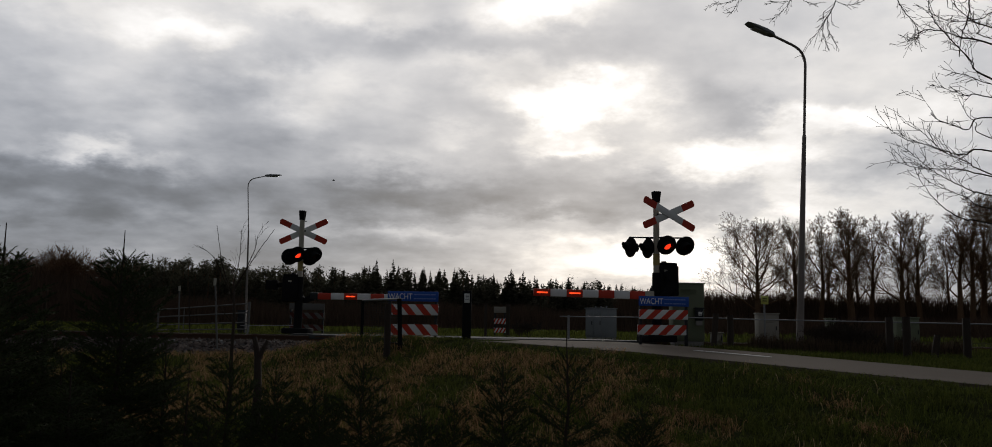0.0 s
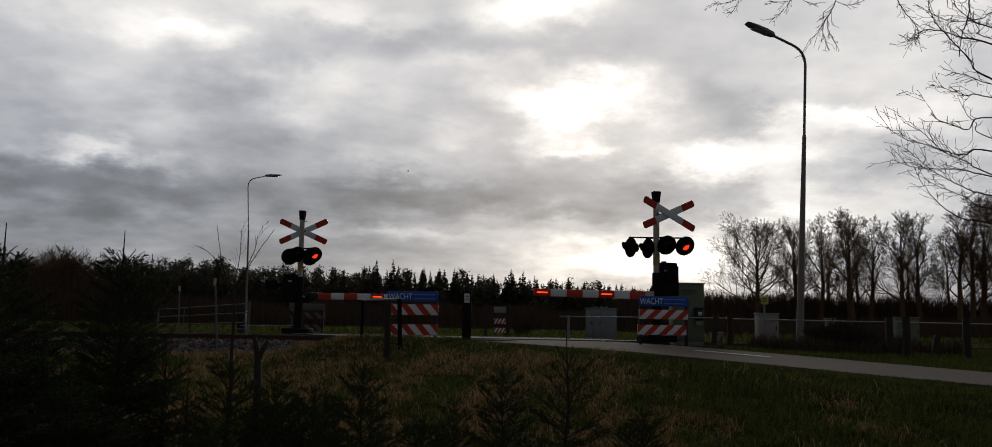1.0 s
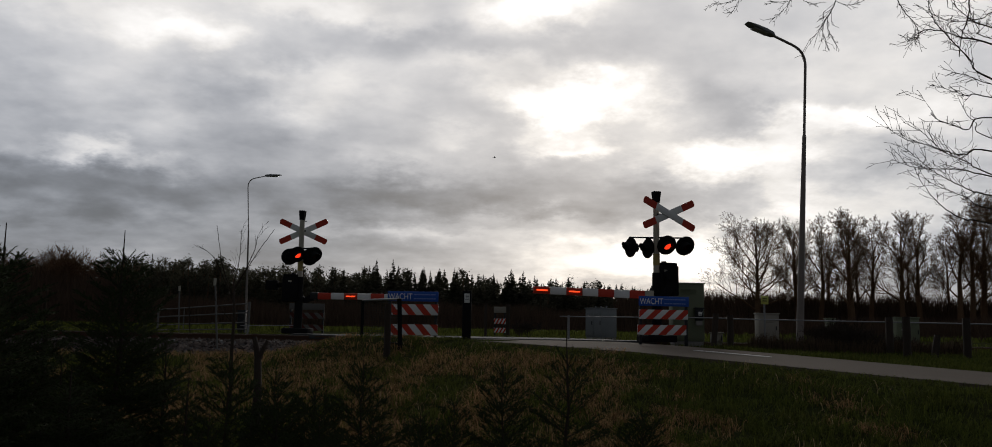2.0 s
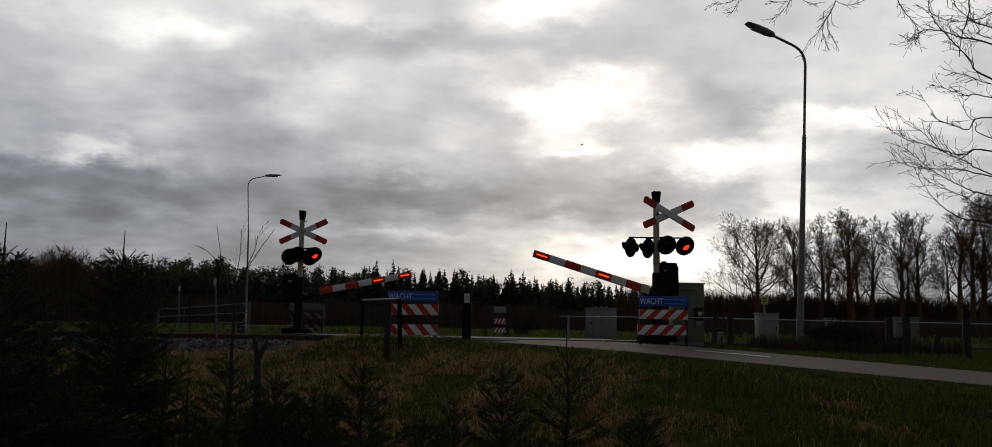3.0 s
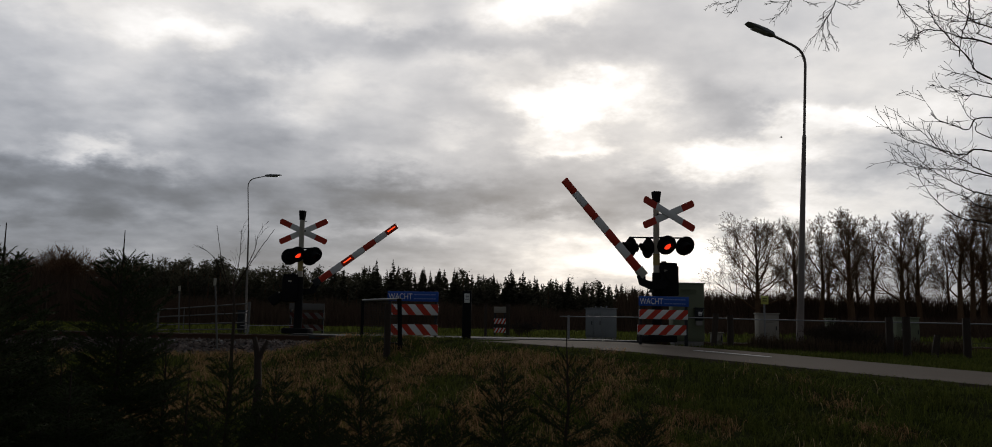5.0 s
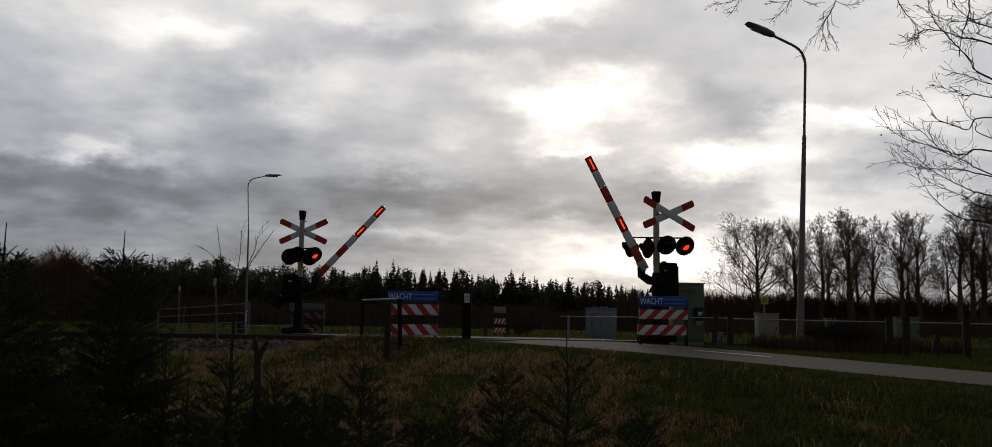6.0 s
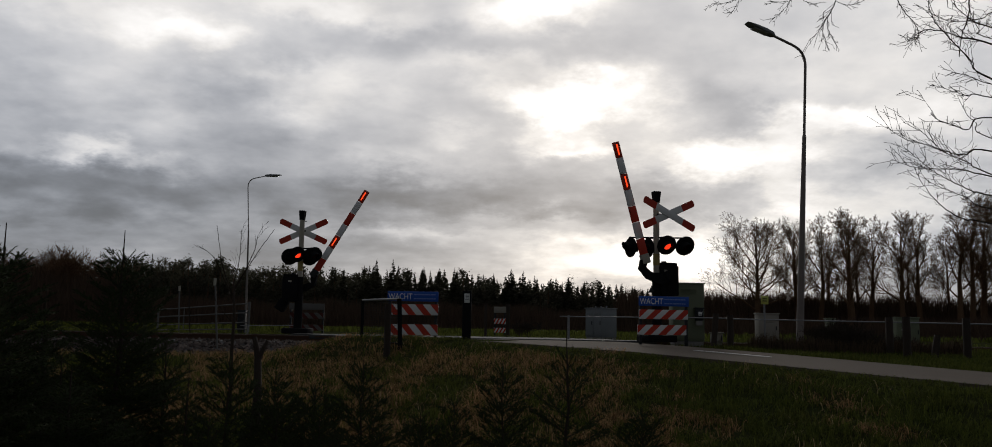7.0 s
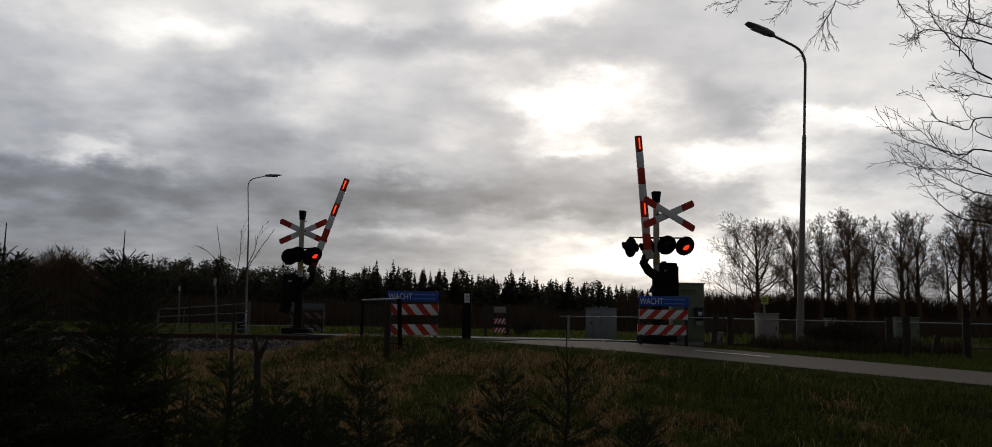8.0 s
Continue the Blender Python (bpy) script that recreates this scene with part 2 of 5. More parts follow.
SIGN_YELLOW = material("yellow_green_sign", (0.55, 0.55, 0.12), 0.5, scale=5, amount=0.2, bump=0)
BARK = material("bark", (0.055, 0.042, 0.032), 0.95, other=(0.028, 0.022, 0.017), scale=6, bump=0.5, fine=40, specular=0.1)
FAR_BARK = material("woodland_bark", (0.15, 0.088, 0.05), 0.95, other=(0.07, 0.045, 0.03), scale=1, bump=0.2, specular=0.05)
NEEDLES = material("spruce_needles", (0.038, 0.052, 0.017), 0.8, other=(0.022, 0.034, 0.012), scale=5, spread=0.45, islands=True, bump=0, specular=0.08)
# far needles paler and browner than the near ones: haze put into the colour
HAZED_NEEDLES = material("hazed_conifer_needles", (0.095, 0.088, 0.058), 0.85, other=(0.055, 0.055, 0.036), scale=0.4, spread=0.45, islands=True, bump=0, specular=0.05)
TWIGS = material("brown_brushwood", (0.105, 0.070, 0.048), 0.95, other=(0.065, 0.044, 0.032), scale=0.12, spread=0.25, islands=True, bump=0, specular=0.05)
# this share also lifts the far wood's darks, as haze would
let_through(HAZED_NEEDLES, 0.3)
BRAMBLE = material("dead_stalks", (0.10, 0.07, 0.045), 0.95, other=(0.05, 0.036, 0.024), scale=1.0, spread=0.5, islands=True, bump=0, specular=0.05)
FENCE_NET = material("wire_net", (0.03, 0.032, 0.032), 0.6, metal=0.5, scale=5, bump=0)


# ---- mesh helpers ----
def place(bm, m, made):
    bmesh.ops.transform(bm, matrix=m, verts=made)
    return made


def box(bm, m, sx, sy, sz, bevel=0.0):
    """A box of that size with its centre at m; bevelled edges."""
    made = bmesh.ops.create_cube(bm, size=1.0)["verts"]
    bmesh.ops.scale(bm, vec=(sx, sy, sz), verts=made)
    if bevel:
        edges = list({e for v in made for e in v.link_edges})
        done = bmesh.ops.bevel(bm, geom=edges, offset=bevel, segments=2, affect="EDGES", profile=0.5)
        made = list({v for f in done["faces"] for v in f.verts} | {v for v in made if v.is_valid})
    return place(bm, m, made)


def rod(bm, a, b, r, r2=None, seg=12):
    a, b = Vector(a), Vector(b)
    turn = (b - a).to_track_quat("Z", "Y").to_matrix().to_4x4()
    made = bmesh.ops.create_cone(bm, cap_ends=True, segments=seg, radius1=r, radius2=r if r2 is None else r2, depth=(b - a).length)["verts"]
    return place(bm, Matrix.Translation((a + b) / 2) @ turn, made)


def sweep(bm, path, radii, seg=10):
    """A round tube along a path, with its own radius at each point."""
    path = [Vector(p) for p in path]
    rings = []
    for k, p in enumerate(path):
        way = (path[min(k + 1, len(path) - 1)] - path[max(k - 1, 0)]).normalized()
        side = way.cross(Vector((0.0, 1.0, 0.0)))
        if side.length < 0.05:
            side = way.cross(Vector((1.0, 0.0, 0.0)))
        side.normalize()
        up = side.cross(way)
        rings.append([bm.verts.new(p + (side * math.cos(2 * math.pi * j / seg) + up * math.sin(2 * math.pi * j / seg)) * radii[k]) for j in range(seg)])
    for a, b in zip(rings, rings[1:]):
        for j in range(seg):
            bm.faces.new((a[j], a[(j + 1) % seg], b[(j + 1) % seg], b[j]))
    bm.faces.new(rings[0][::-1])
    bm.faces.new(rings[-1])


def extrude(bm, outline, y0, y1, m=Matrix()):
    """A plate: an outline of (x, z) between two depths."""
    a = [bm.verts.new(m @ Vector((x, y0, z))) for x, z in outline]
    b = [bm.verts.new(m @ Vector((x, y1, z))) for x, z in outline]
    n = len(outline)
    bm.faces.new(a)
    bm.faces.new(b[::-1])
    for k in range(n):
        bm.faces.new((a[k], b[k], b[(k + 1) % n], a[(k + 1) % n]))


def smooth(mesh, angle=40):
    for p in mesh.polygons:
        p.use_smooth = True
    mesh.set_sharp_from_angle(angle=radians(angle))


def part(name, bm, mat, parent=None, label="", m=None, soft=True):
    mesh = bpy.data.meshes.new(name)
    bmesh.ops.recalc_face_normals(bm, faces=bm.faces)
    bm.to_mesh(mesh)
    bm.free()
    mesh.materials.append(mat)
    if soft:
        smooth(mesh)
    ob = new(name, mesh)
    if parent:
        ob.parent = parent
    if m is not None:
        ob.matrix_basis = m
    return tagged(ob, label)


def block(name, mat, parent, m, sx, sy, sz, bevel=0.004, label=""):
    bm = bmesh.new()
    box(bm, Matrix(), sx, sy, sz, bevel)
    return part(name, bm, mat, parent, label, m)


def bar(name, mat, parent, a, b, r, r2=None, seg=12, label=""):
    bm = bmesh.new()
    rod(bm, a, b, r, r2, seg)
    return part(name, bm, mat, parent, label)


def raw(name, verts, faces, mat, parent=None, label="", flat=True):
    mesh = bpy.data.meshes.new(name)
    mesh.from_pydata(verts, [], faces)
    mesh.materials.append(mat)
    if not flat:
        for p in mesh.polygons:
            p.use_smooth = True
    ob = new(name, mesh)
    if parent:
        ob.parent = parent
    return tagged(ob, label)


def thing(name, m, label, category, group="", kind=""):
    ob = new(name)
    ob.empty_display_size = 0.2
    ob.matrix_basis = m
    return tagged(ob, label, category, group, kind)


def lettering(name, words, size, mat, parent, m):
    curve = bpy.data.curves.new(name, "FONT")
    curve.body, curve.size, curve.extrude = words, size, 0.001
    tmp = new(name + "_outline", curve)
    mesh = bpy.data.meshes.new_from_object(tmp.evaluated_get(bpy.context.evaluated_depsgraph_get()))
    bpy.data.objects.remove(tmp)
    bpy.data.curves.remove(curve)
    mesh.materials.clear()
    mesh.materials.append(mat)
    ob = new(name, mesh)
    ob.parent, ob.matrix_basis = parent, m
    return ob


# ---- the ground ----
ROAD = [(30.0, -4.0, 0.2, 4.3), (14.5, 7.6, 0.62, 4.3), (10.8, 10.6, 0.80, 4.3), (7.32, 13.27, 0.99, 3.9), (3.8, 16.4, 1.22, 3.75), (1.35, 19.15, 1.325, 4.2),
        (-0.8, 22.3, 1.335, 5.0), (-2.8, 25.5, 1.31, 5.0), (-5.5, 33.0, 1.17, 4.2), (-12.0, 54.0, 1.10, 4.2)]


def smoothstep(a, b, x):
    k = min(1.0, max(0.0, (x - a) / (b - a)))
    return k * k * (3 - 2 * k)


def road_near(x, y):
    """Signed distance from the road's middle line (positive on the camera's side), its height and width there."""
    best = (1e9, 0, 1.2, 4)
    for (x0, y0, z0, w0), (x1, y1, z1, w1) in zip(ROAD, ROAD[1:]):
        dx, dy = x1 - x0, y1 - y0
        k = min(1.0, max(0.0, ((x - x0) * dx + (y - y0) * dy) / (dx * dx + dy * dy)))
        px, py = x0 + k * dx, y0 + k * dy
        d = math.hypot(x - px, y - py)
        if d < abs(best[0]):
            side = 1 if (x - px) * dy - (y - py) * dx < 0 else -1
            best = (d * side, 0, z0 + k * (z1 - z0), w0 + k * (w1 - w0))
    return best[0], best[2], best[3]


def track_y(x):
    return 22.3 - 0.03 * x


def base_height(x, y):
    d, zr, w = road_near(x, y)
    far = y - track_y(x)
    track = 0.93 - 0.075 * max(0.0, -2.6 - far)
    track += (1.27 - 0.93) * smoothstep(1.6, 3.6, far)
    s = d - w / 2
    if s > 0:
        bank = zr - 0.05 - 0.17 * max(0.0, s - 0.4)
    else:
        bank = zr - 0.04 + (1.27 - zr) * smoothstep(0.0, 6.0, -s - w)
    if far > 0 and s > 0:
        bank = zr - 0.05 + (1.27 - zr + 0.05) * smoothstep(0, 3, s)
    z = max(track, bank)
    # a low mound before the warning boards
    z = max(z, 1.34 - 0.40 * max(0.0, math.hypot((x + 1.3) / 1.8, (y - 18.9) / 1.1) - 1.0)) if y < 20.6 else z
    if -2.7 < far < 2.4 and (s > 0.3 or s < -w - 0.3):
        z = min(z, 0.93)
    return max(z, 0.0) - 0.0


def ground_height(x, y):
    if y > 70 or abs(x) > 60 or y < -15:
        return 1.2 if y > 70 else 0.6 * smoothstep(-15, 40, y)
    z = base_height(x, y)
    d, zr, w = road_near(x, y)
    if abs(d) > w / 2 + 0.2:
        z += 0.05 * noise.noise((x * 0.9, y * 0.9, 0.0)) + 0.02 * noise.noise((x * 3.1, y * 3.1, 1.0))
    k = smoothstep(45, 70, y)
    return z * (1 - k) + 1.2 * k


def build_ground():
    def steps(a, b, fine):
        out, v = [], a
        while v < b:
            out.append(v)
            v += fine(v)
        return out + [b]
    xs = steps(-1800, 1800, lambda v: 0.28 if abs(v) < 18 else max(0.5, (abs(v) - 16) * 0.22))
    ys = steps(-400, 2500, lambda v: 0.28 if 4 < v < 29 else (0.9 if -2 < v <= 4 else max(0.6, abs(v - 16) * 0.16)))
    verts = [(x, y, ground_height(x, y)) for y in ys for x in xs]
    n = len(xs)
    faces = [(j * n + i, j * n + i + 1, (j + 1) * n + i + 1, (j + 1) * n + i) for j in range(len(ys) - 1) for i in range(n - 1)]
    ob = raw("ground", verts, faces, SOIL, flat=False)
    tagged(ob, "rough grassy bank and field with bare earth", "ground", kind="structure")


def road_strip(name, offset0, offset1, lift, mat, label, a=0, b=None, step=0.5, thick=0.10):
    """A ribbon along the road between two offsets from its middle line."""
    pts = []
    for k in range(len(ROAD) - 1):
        p0, p1, p2, p3 = ROAD[max(k - 1, 0)], ROAD[k], ROAD[k + 1], ROAD[min(k + 2, len(ROAD) - 1)]
        n = max(2, int(math.hypot(p2[0] - p1[0], p2[1] - p1[1]) / step))
        for j in range(n):
            t = j / n
            pts.append([0.5 * (2 * q1 + (q2 - q0) * t + (2 * q0 - 5 * q1 + 4 * q2 - q3) * t * t + (3 * q1 - q0 - 3 * q2 + q3) * t ** 3)
                        for q0, q1, q2, q3 in zip(p0, p1, p2, p3)])
    pts.append(ROAD[-1])
    if b is not None:
        pts = [p for p in pts if a <= p[0] <= b]
    verts, faces = [], []
    for k, p in enumerate(pts):
        q0, q1 = pts[max(k - 1, 0)], pts[min(k + 1, len(pts) - 1)]
        d = Vector((q1[0] - q0[0], q1[1] - q0[1])).normalized()
        side = Vector((-d.y, d.x))
        half = p[3] / 2
        for o in (offset0, offset1):
            ox = o * half if abs(o) <= 1.0 and mat is ASPHALT else o
            wob = 0.05 * noise.noise((p[0] * 1.7, p[1] * 1.7, o)) if mat is ASPHALT else 0
            for z in (lift, lift - thick):
                verts.append((p[0] + side.x * (ox + wob), p[1] + side.y * (ox + wob), p[2] + z - 0.01 * abs(ox)))
    for k in range(len(pts) - 1):
        i = k * 4
        faces += [(i, i + 4, i + 6, i + 2), (i + 1, i + 5, i + 4, i), (i + 2, i + 6, i + 7, i + 3)]
    ob = raw(name, verts, faces, mat)
    tagged(ob, label, "road", kind="structure")
    return ob
build_ground()
road_strip("road", -1.0, 1.0, 0.02, ASPHALT, "narrow grey asphalt country road over the crossing")
road_strip("road_marking", -0.06, 0.06, 0.028, WHITE_LINE, "worn white centre line on the asphalt", 3.6, 4.9, thick=0.004)


# ---- railway ----
def build_track():
    bed = bmesh.new()
    prof = [(-2.9, 0.88), (-1.30, 1.165), (1.35, 1.165), (2.6, 0.95)]
    xs = [-60 + 2.0 * k for k in range(61)]
    rings = [[bed.verts.new((x, track_y(x) + o, z)) for o, z in prof] for x in xs]
    for a, b in zip(rings, rings[1:]):
        for k in range(3):
            bed.faces.new((a[k], b[k], b[k + 1], a[k + 1]))
    part("ballast_bed", bed, GRAVEL)
    tagged(bpy.data.objects["ballast_bed"], "bed of grey brown gravel under the rails", "ballast", kind="structure")
    for side, o in (("near", -0.755), ("far", 0.755)):
        rail = thing("rail", pose(0, 0, 0), "rusty steel rail with a worn bright top", "rail", "rails of the track", "structure")
        for nm, mt, w, z, h in (("rail_foot", RUST, 0.14, 1.19, 0.025), ("rail_web", RUST, 0.025, 1.245, 0.09), ("rail_head", RUST, 0.07, 1.305, 0.035),
                                ("rail_top", WORN, 0.05, 1.325, 0.006)):
            bm = bmesh.new()
            a = [bm.verts.new((-60, track_y(-60) + o + dy, z + dz)) for dy, dz in ((-w / 2, -h / 2), (w / 2, -h / 2), (w / 2, h / 2), (-w / 2, h / 2))]
            b = [bm.verts.new((60, track_y(60) + o + dy, z + dz)) for dy, dz in ((-w / 2, -h / 2), (w / 2, -h / 2), (w / 2, h / 2), (-w / 2, h / 2))]
            for k in range(4):
                bm.faces.new((a[k], b[k], b[(k + 1) % 4], a[(k + 1) % 4]))
            part(nm, bm, mt, rail, soft=False)
    bm = bmesh.new()
    box(bm, Matrix(), 0.24, 2.5, 0.16, 0.02)
    first = part("sleeper", bm, CONCRETE)
    tagged(first, "grey concrete railway sleeper in the ballast", "sleeper", "sleepers of the track")
    xs = [-24 + 0.62 * k for k in range(78)]
    first.matrix_basis = pose(xs[0], track_y(xs[0]), 1.10)
    for x in xs[1:]:
        if abs(road_near(x, track_y(x))[0]) > 3.0:
            copy_thing(first, pose(x, track_y(x), 1.10, 0, 0, random.uniform(-0.6, 0.6)))


def build_crossing_deck():
    deck = thing("crossing_deck", pose(-0.8, track_y(-0.8), 1.305), "dark rubber panels between the rails of the crossing", "crossing deck", kind="structure")
    mesh = None
    for row, (y0, wid) in enumerate(((-1.35, 1.05), (0.0, 1.36), (1.35, 1.05))):
        for k in range(6):
            m = pose(-3.2 + 1.28 * k - y0 * 0.6, y0, 0.0)
            if mesh is None or wid != mesh[1]:
                ob = block("panel", RUBBER, deck, m, 1.26, wid, 0.10, 0.012)
                mesh = (ob.data, wid)
            else:
                ob = new("panel", mesh[0])
                ob.parent, ob.matrix_basis = deck, m


# ---- the barriers with their signals ----
MOVERS = []


def signal_head(parent, m, face, lit_phase):
    """A round black backboard with a hooded lens; a glowing lens comes forward in its phase."""
    bm = bmesh.new()
    bmesh.ops.create_cone(bm, cap_ends=True, segments=36, radius1=0.235, radius2=0.235, depth=0.025, matrix=pose(0, 0, 0, 90))
    edge = [e for e in bm.edges if len(e.link_faces) == 2 and any(len(f.verts) > 4 for f in e.link_faces)]
    bmesh.ops.bevel(bm, geom=edge, offset=0.008, segments=2, affect="EDGES")
    head = part("signal_head", bm, BLACK, parent, "round black signal backboard", m @ pose(0, 0, 0, 24 if lit_phase is not None else 0, 0, face))
    bm = bmesh.new()
    rod(bm, (0, 0.01, 0), (0, 0.17, 0), 0.13, 0.10, 20)
    part("housing", bm, BLACK, head)
    bm = bmesh.new()
    # hood: a tube open below, longer at the top
    n, ro, ri = 26, 0.112, 0.106
    rows = []
    for k in range(n + 1):
        a = radians(-55 + 290 * k / n)
        reach = -0.03 - 0.185 * max(0.0, 0.5 + 0.5 * math.sin(a)) ** 0.6
        c, s = math.cos(a), math.sin(a)
        rows.append([bm.verts.new(p) for p in ((ro * c, -0.012, ro * s), (ro * c, reach, ro * s), (ri * c, reach, ri * s), (ri * c, -0.012, ri * s))])
    for a, b in zip(rows, rows[1:]):
        for k in range(4):
            bm.faces.new((a[k], b[k], b[(k + 1) % 4], a[(k + 1) % 4]))
    part("hood", bm, BLACK, head)
    bm = bmesh.new()
    bmesh.ops.create_cone(bm, cap_ends=True, segments=28, radius1=0.104, radius2=0.085, depth=0.012, matrix=pose(0, -0.018, 0, 90))
    part("lens", bm, LENS, head, "dark red signal lens")
    if lit_phase is not None:
        bm = bmesh.new()
        bmesh.ops.create_cone(bm, cap_ends=True, segments=28, radius1=0.094, radius2=0.094, depth=0.004, matrix=pose(0, 0, 0, 90))
        glow = part("glowing_lens", bm, LIT, head, "lit red signal lens")
        MOVERS.append(("flash", glow, lit_phase, pose(0, -0.030, 0), pose(0, 0.07, 0), None))
    return head


def barrier(m, flip, face_cross, cross_x, cross_y, boom_y, pivot, reach, drop, signals, weight, tall, angles, label):
    """A half barrier on its post. flip: 1 for a boom towards -x, -1 for one towards +x."""
    root = thing("crossing_barrier", m, label, "level crossing barrier", "barriers of the crossing")
    bm = bmesh.new()
    box(bm, pose(0, 0, 0.06), 0.75, 0.6, 0.16, 0.03)
    part("footing", bm, BLACK, root, "dark concrete footing")
    bm = bmesh.new()
    rod(bm, (0, 0, 0.1), (0, 0, 1.58), 0.12, 0.10, 16)
    part("lower_post", bm, BLACK, root)
    bm = bmesh.new()
    rod(bm, (0, 0, 1.5), (0, 0, tall - 0.25), 0.075, 0.07, 16)
    part("post", bm, GREY_POST, root, "faded cream signal post")
    bm = bmesh.new()
    rod(bm, (0, 0, 1.75), (0, 0, 2.02), 0.078, 0.078, 16)
    part("band", bm, YELLOW, root, "faded yellow band")
    bm = bmesh.new()
    rod(bm, (0, 0, tall - 0.26), (0, 0, tall), 0.09, 0.12, 4)
    rod(bm, (0, 0, tall - 0.02), (0, 0, tall + 0.015), 0.125, 0.11, 4)
    rod(bm, (0.05, 0, tall - 0.28), (0.13, 0, tall - 0.28), 0.012)
    part("bell", bm, BLACK, root, "black warning bell", pose(0, 0, 0, 0, 0, 45))
    # crossed arms with red ends
    cz = tall - 0.55
    for k, tilt in enumerate((-24, 24)):
        bm = bmesh.new()
        box(bm, Matrix(), 0.80, 0.018, 0.165, 0.004)
        arm = part("cross_arm", bm, WHITE, root, "white arm of the crossed sign",
                   pose(cross_x, cross_y, cz, 0, 0, face_cross) @ pose(0, -0.02 * k, 0, 0, tilt, 0))
        for e in (-1, 1):
            bm = bmesh.new()
            out = [(e * 0.40, -0.0825), (e * 0.735, -0.0825), (e * 0.765, -0.045), (e * 0.765, 0.045), (e * 0.735, 0.0825), (e * 0.40, 0.0825)]
            extrude(bm, out, -0.009, 0.009)
            part("arm_end", bm, RED, arm, "red end of the arm")
    bm = bmesh.new()
    box(bm, pose(cross_x / 2, cross_y / 2, cz), abs(cross_x) + 0.12, 0.05, 0.05, 0.006)
    part("cross_bracket", bm, DARK_STEEL, root)
    # signals and the bars that carry them
    xs = [s[0] for s in signals]
    ys = [s[1] for s in signals]
    zb = signals[0][2] + 0.19
    bm = bmesh.new()
    for sx, sy, sz, *_ in signals:
        rod(bm, (0, 0, zb), (sx, sy + 0.05, zb), 0.018)
        rod(bm, (sx, sy + 0.06, zb + 0.01), (sx, sy + 0.06, sz), 0.018)
    part("signal_bracket", bm, BLACK, root)
    for sx, sy, sz, face, phase in signals:
        signal_head(root, pose(sx, sy, sz), face, phase)
    # drive housing
    px, py, pz = pivot
    bm = bmesh.new()
    box(bm, pose(px + 0.05 * flip, py + 0.05, pz - 0.12), 0.46, 0.38, 0.70, 0.03)
    box(bm, pose(px + 0.05 * flip, py + 0.05, pz + 0.26), 0.40, 0.34, 0.08, 0.02)
    box(bm, pose(px - 0.02, py + 0.05, pz + 0.31), 0.10, 0.12, 0.06, 0.02)
    drive = part("drive_housing", bm, BLACK, root, "black barrier drive housing")
    bm = bmesh.new()
    low = -0.40 if flip > 0 else 0.02
    lean = [(px - (0.36 if flip > 0 else 0.12) * flip, pz + low), (px - 0.09 * flip, pz + 0.10), (px + 0.02 * flip, pz + 0.10), (px + 0.02 * flip, pz + low)]
    extrude(bm, lean, py - 0.10, py + 0.18)
    part("side_cover", bm, BLACK, drive)
    bm = bmesh.new()
    box(bm, pose(px - 0.05, py - 0.145, pz + 0.10), 0.10, 0.012, 0.05, 0.004)
    part("maker_plate", bm, GREY_POST, drive)
    bm = bmesh.new()
    box(bm, pose(px + 0.08, py - 0.15, pz - 0.15), 0.20, 0.015, 0.42, 0.006)
    rod(bm, (px + 0.02, py - 0.15, pz - 0.12), (px + 0.02, py - 0.18, pz - 0.12), 0.02)
    part("access_lid", bm, BLACK, drive)
    # boom: turns about the pivot
    boom = thing("boom", pose(px, boom_y, pz), "", "")
    boom.parent = root
    d = -flip
    bm = bmesh.new()
    inner = reach - 7 * 0.384
    path = [(d * (inner + 0.1), 0, -drop - 0.02), (d * (inner - 0.12), 0, -drop - 0.03), (d * 0.32, 0, -drop - 0.13), (d * 0.13, 0, -drop - 0.02), (d * -0.04, 0, -drop * 0.55), (d * -0.02, 0, 0)]
    half = (0.09, 0.085, 0.08, 0.09, 0.11, 0.12)
    upper, lower = [], []
    for k in range(1, 6):
        way = Vector(path[min(k + 1, 5)]) - Vector(path[k - 1])
        n = Vector((-way.z, 0, way.x)).normalized() * half[k]
        upper.append((path[k][0] + n.x, path[k][2] + n.z))
        lower.append((path[k][0] - n.x, path[k][2] - n.z))
    extrude(bm, upper + lower[::-1], -0.06, 0.06)
    part("boom_bracket", bm, BLACK, boom, "black curved boom bracket")
    bm = bmesh.new()
    rod(bm, (0, -0.09 if boom_y < 0 else -0.16, 0), (0, 0.2 if boom_y < 0 else 0.09, 0), 0.12, 0.12, 20)
    part("axle", bm, BLACK, boom)
    if weight:
        bm = bmesh.new()
        box(bm, pose(-d * weight / 2, 0, 0.0), weight, 0.09, 0.13, 0.004)
        part("counterweight_arm", bm, BLACK, boom)
        bm = bmesh.new()
        box(bm, pose(-d * weight, 0, 0), 0.34, 0.22, 0.26, 0.02)
        part("counterweight", bm, BLACK, boom, "black counterweight")
    bm = bmesh.new()
    box(bm, pose(d * (inner - 0.10), 0, -drop), 0.22, 0.13, 0.20, 0.012)
    part("boom_socket", bm, GREY_POST if flip > 0 else DARK_STEEL, boom, "steel socket of the boom")
    for k in range(7):
        x0 = inner + 0.384 * k
        high = 0.185 - 0.004 * k
        bm = bmesh.new()
        box(bm, pose(d * (x0 + 0.192), 0, -drop), 0.380, 0.075, high, 0.012)
        part("boom_band", bm, RED if k % 2 == 0 else WHITE, boom, "red band" if k % 2 == 0 else "white band")
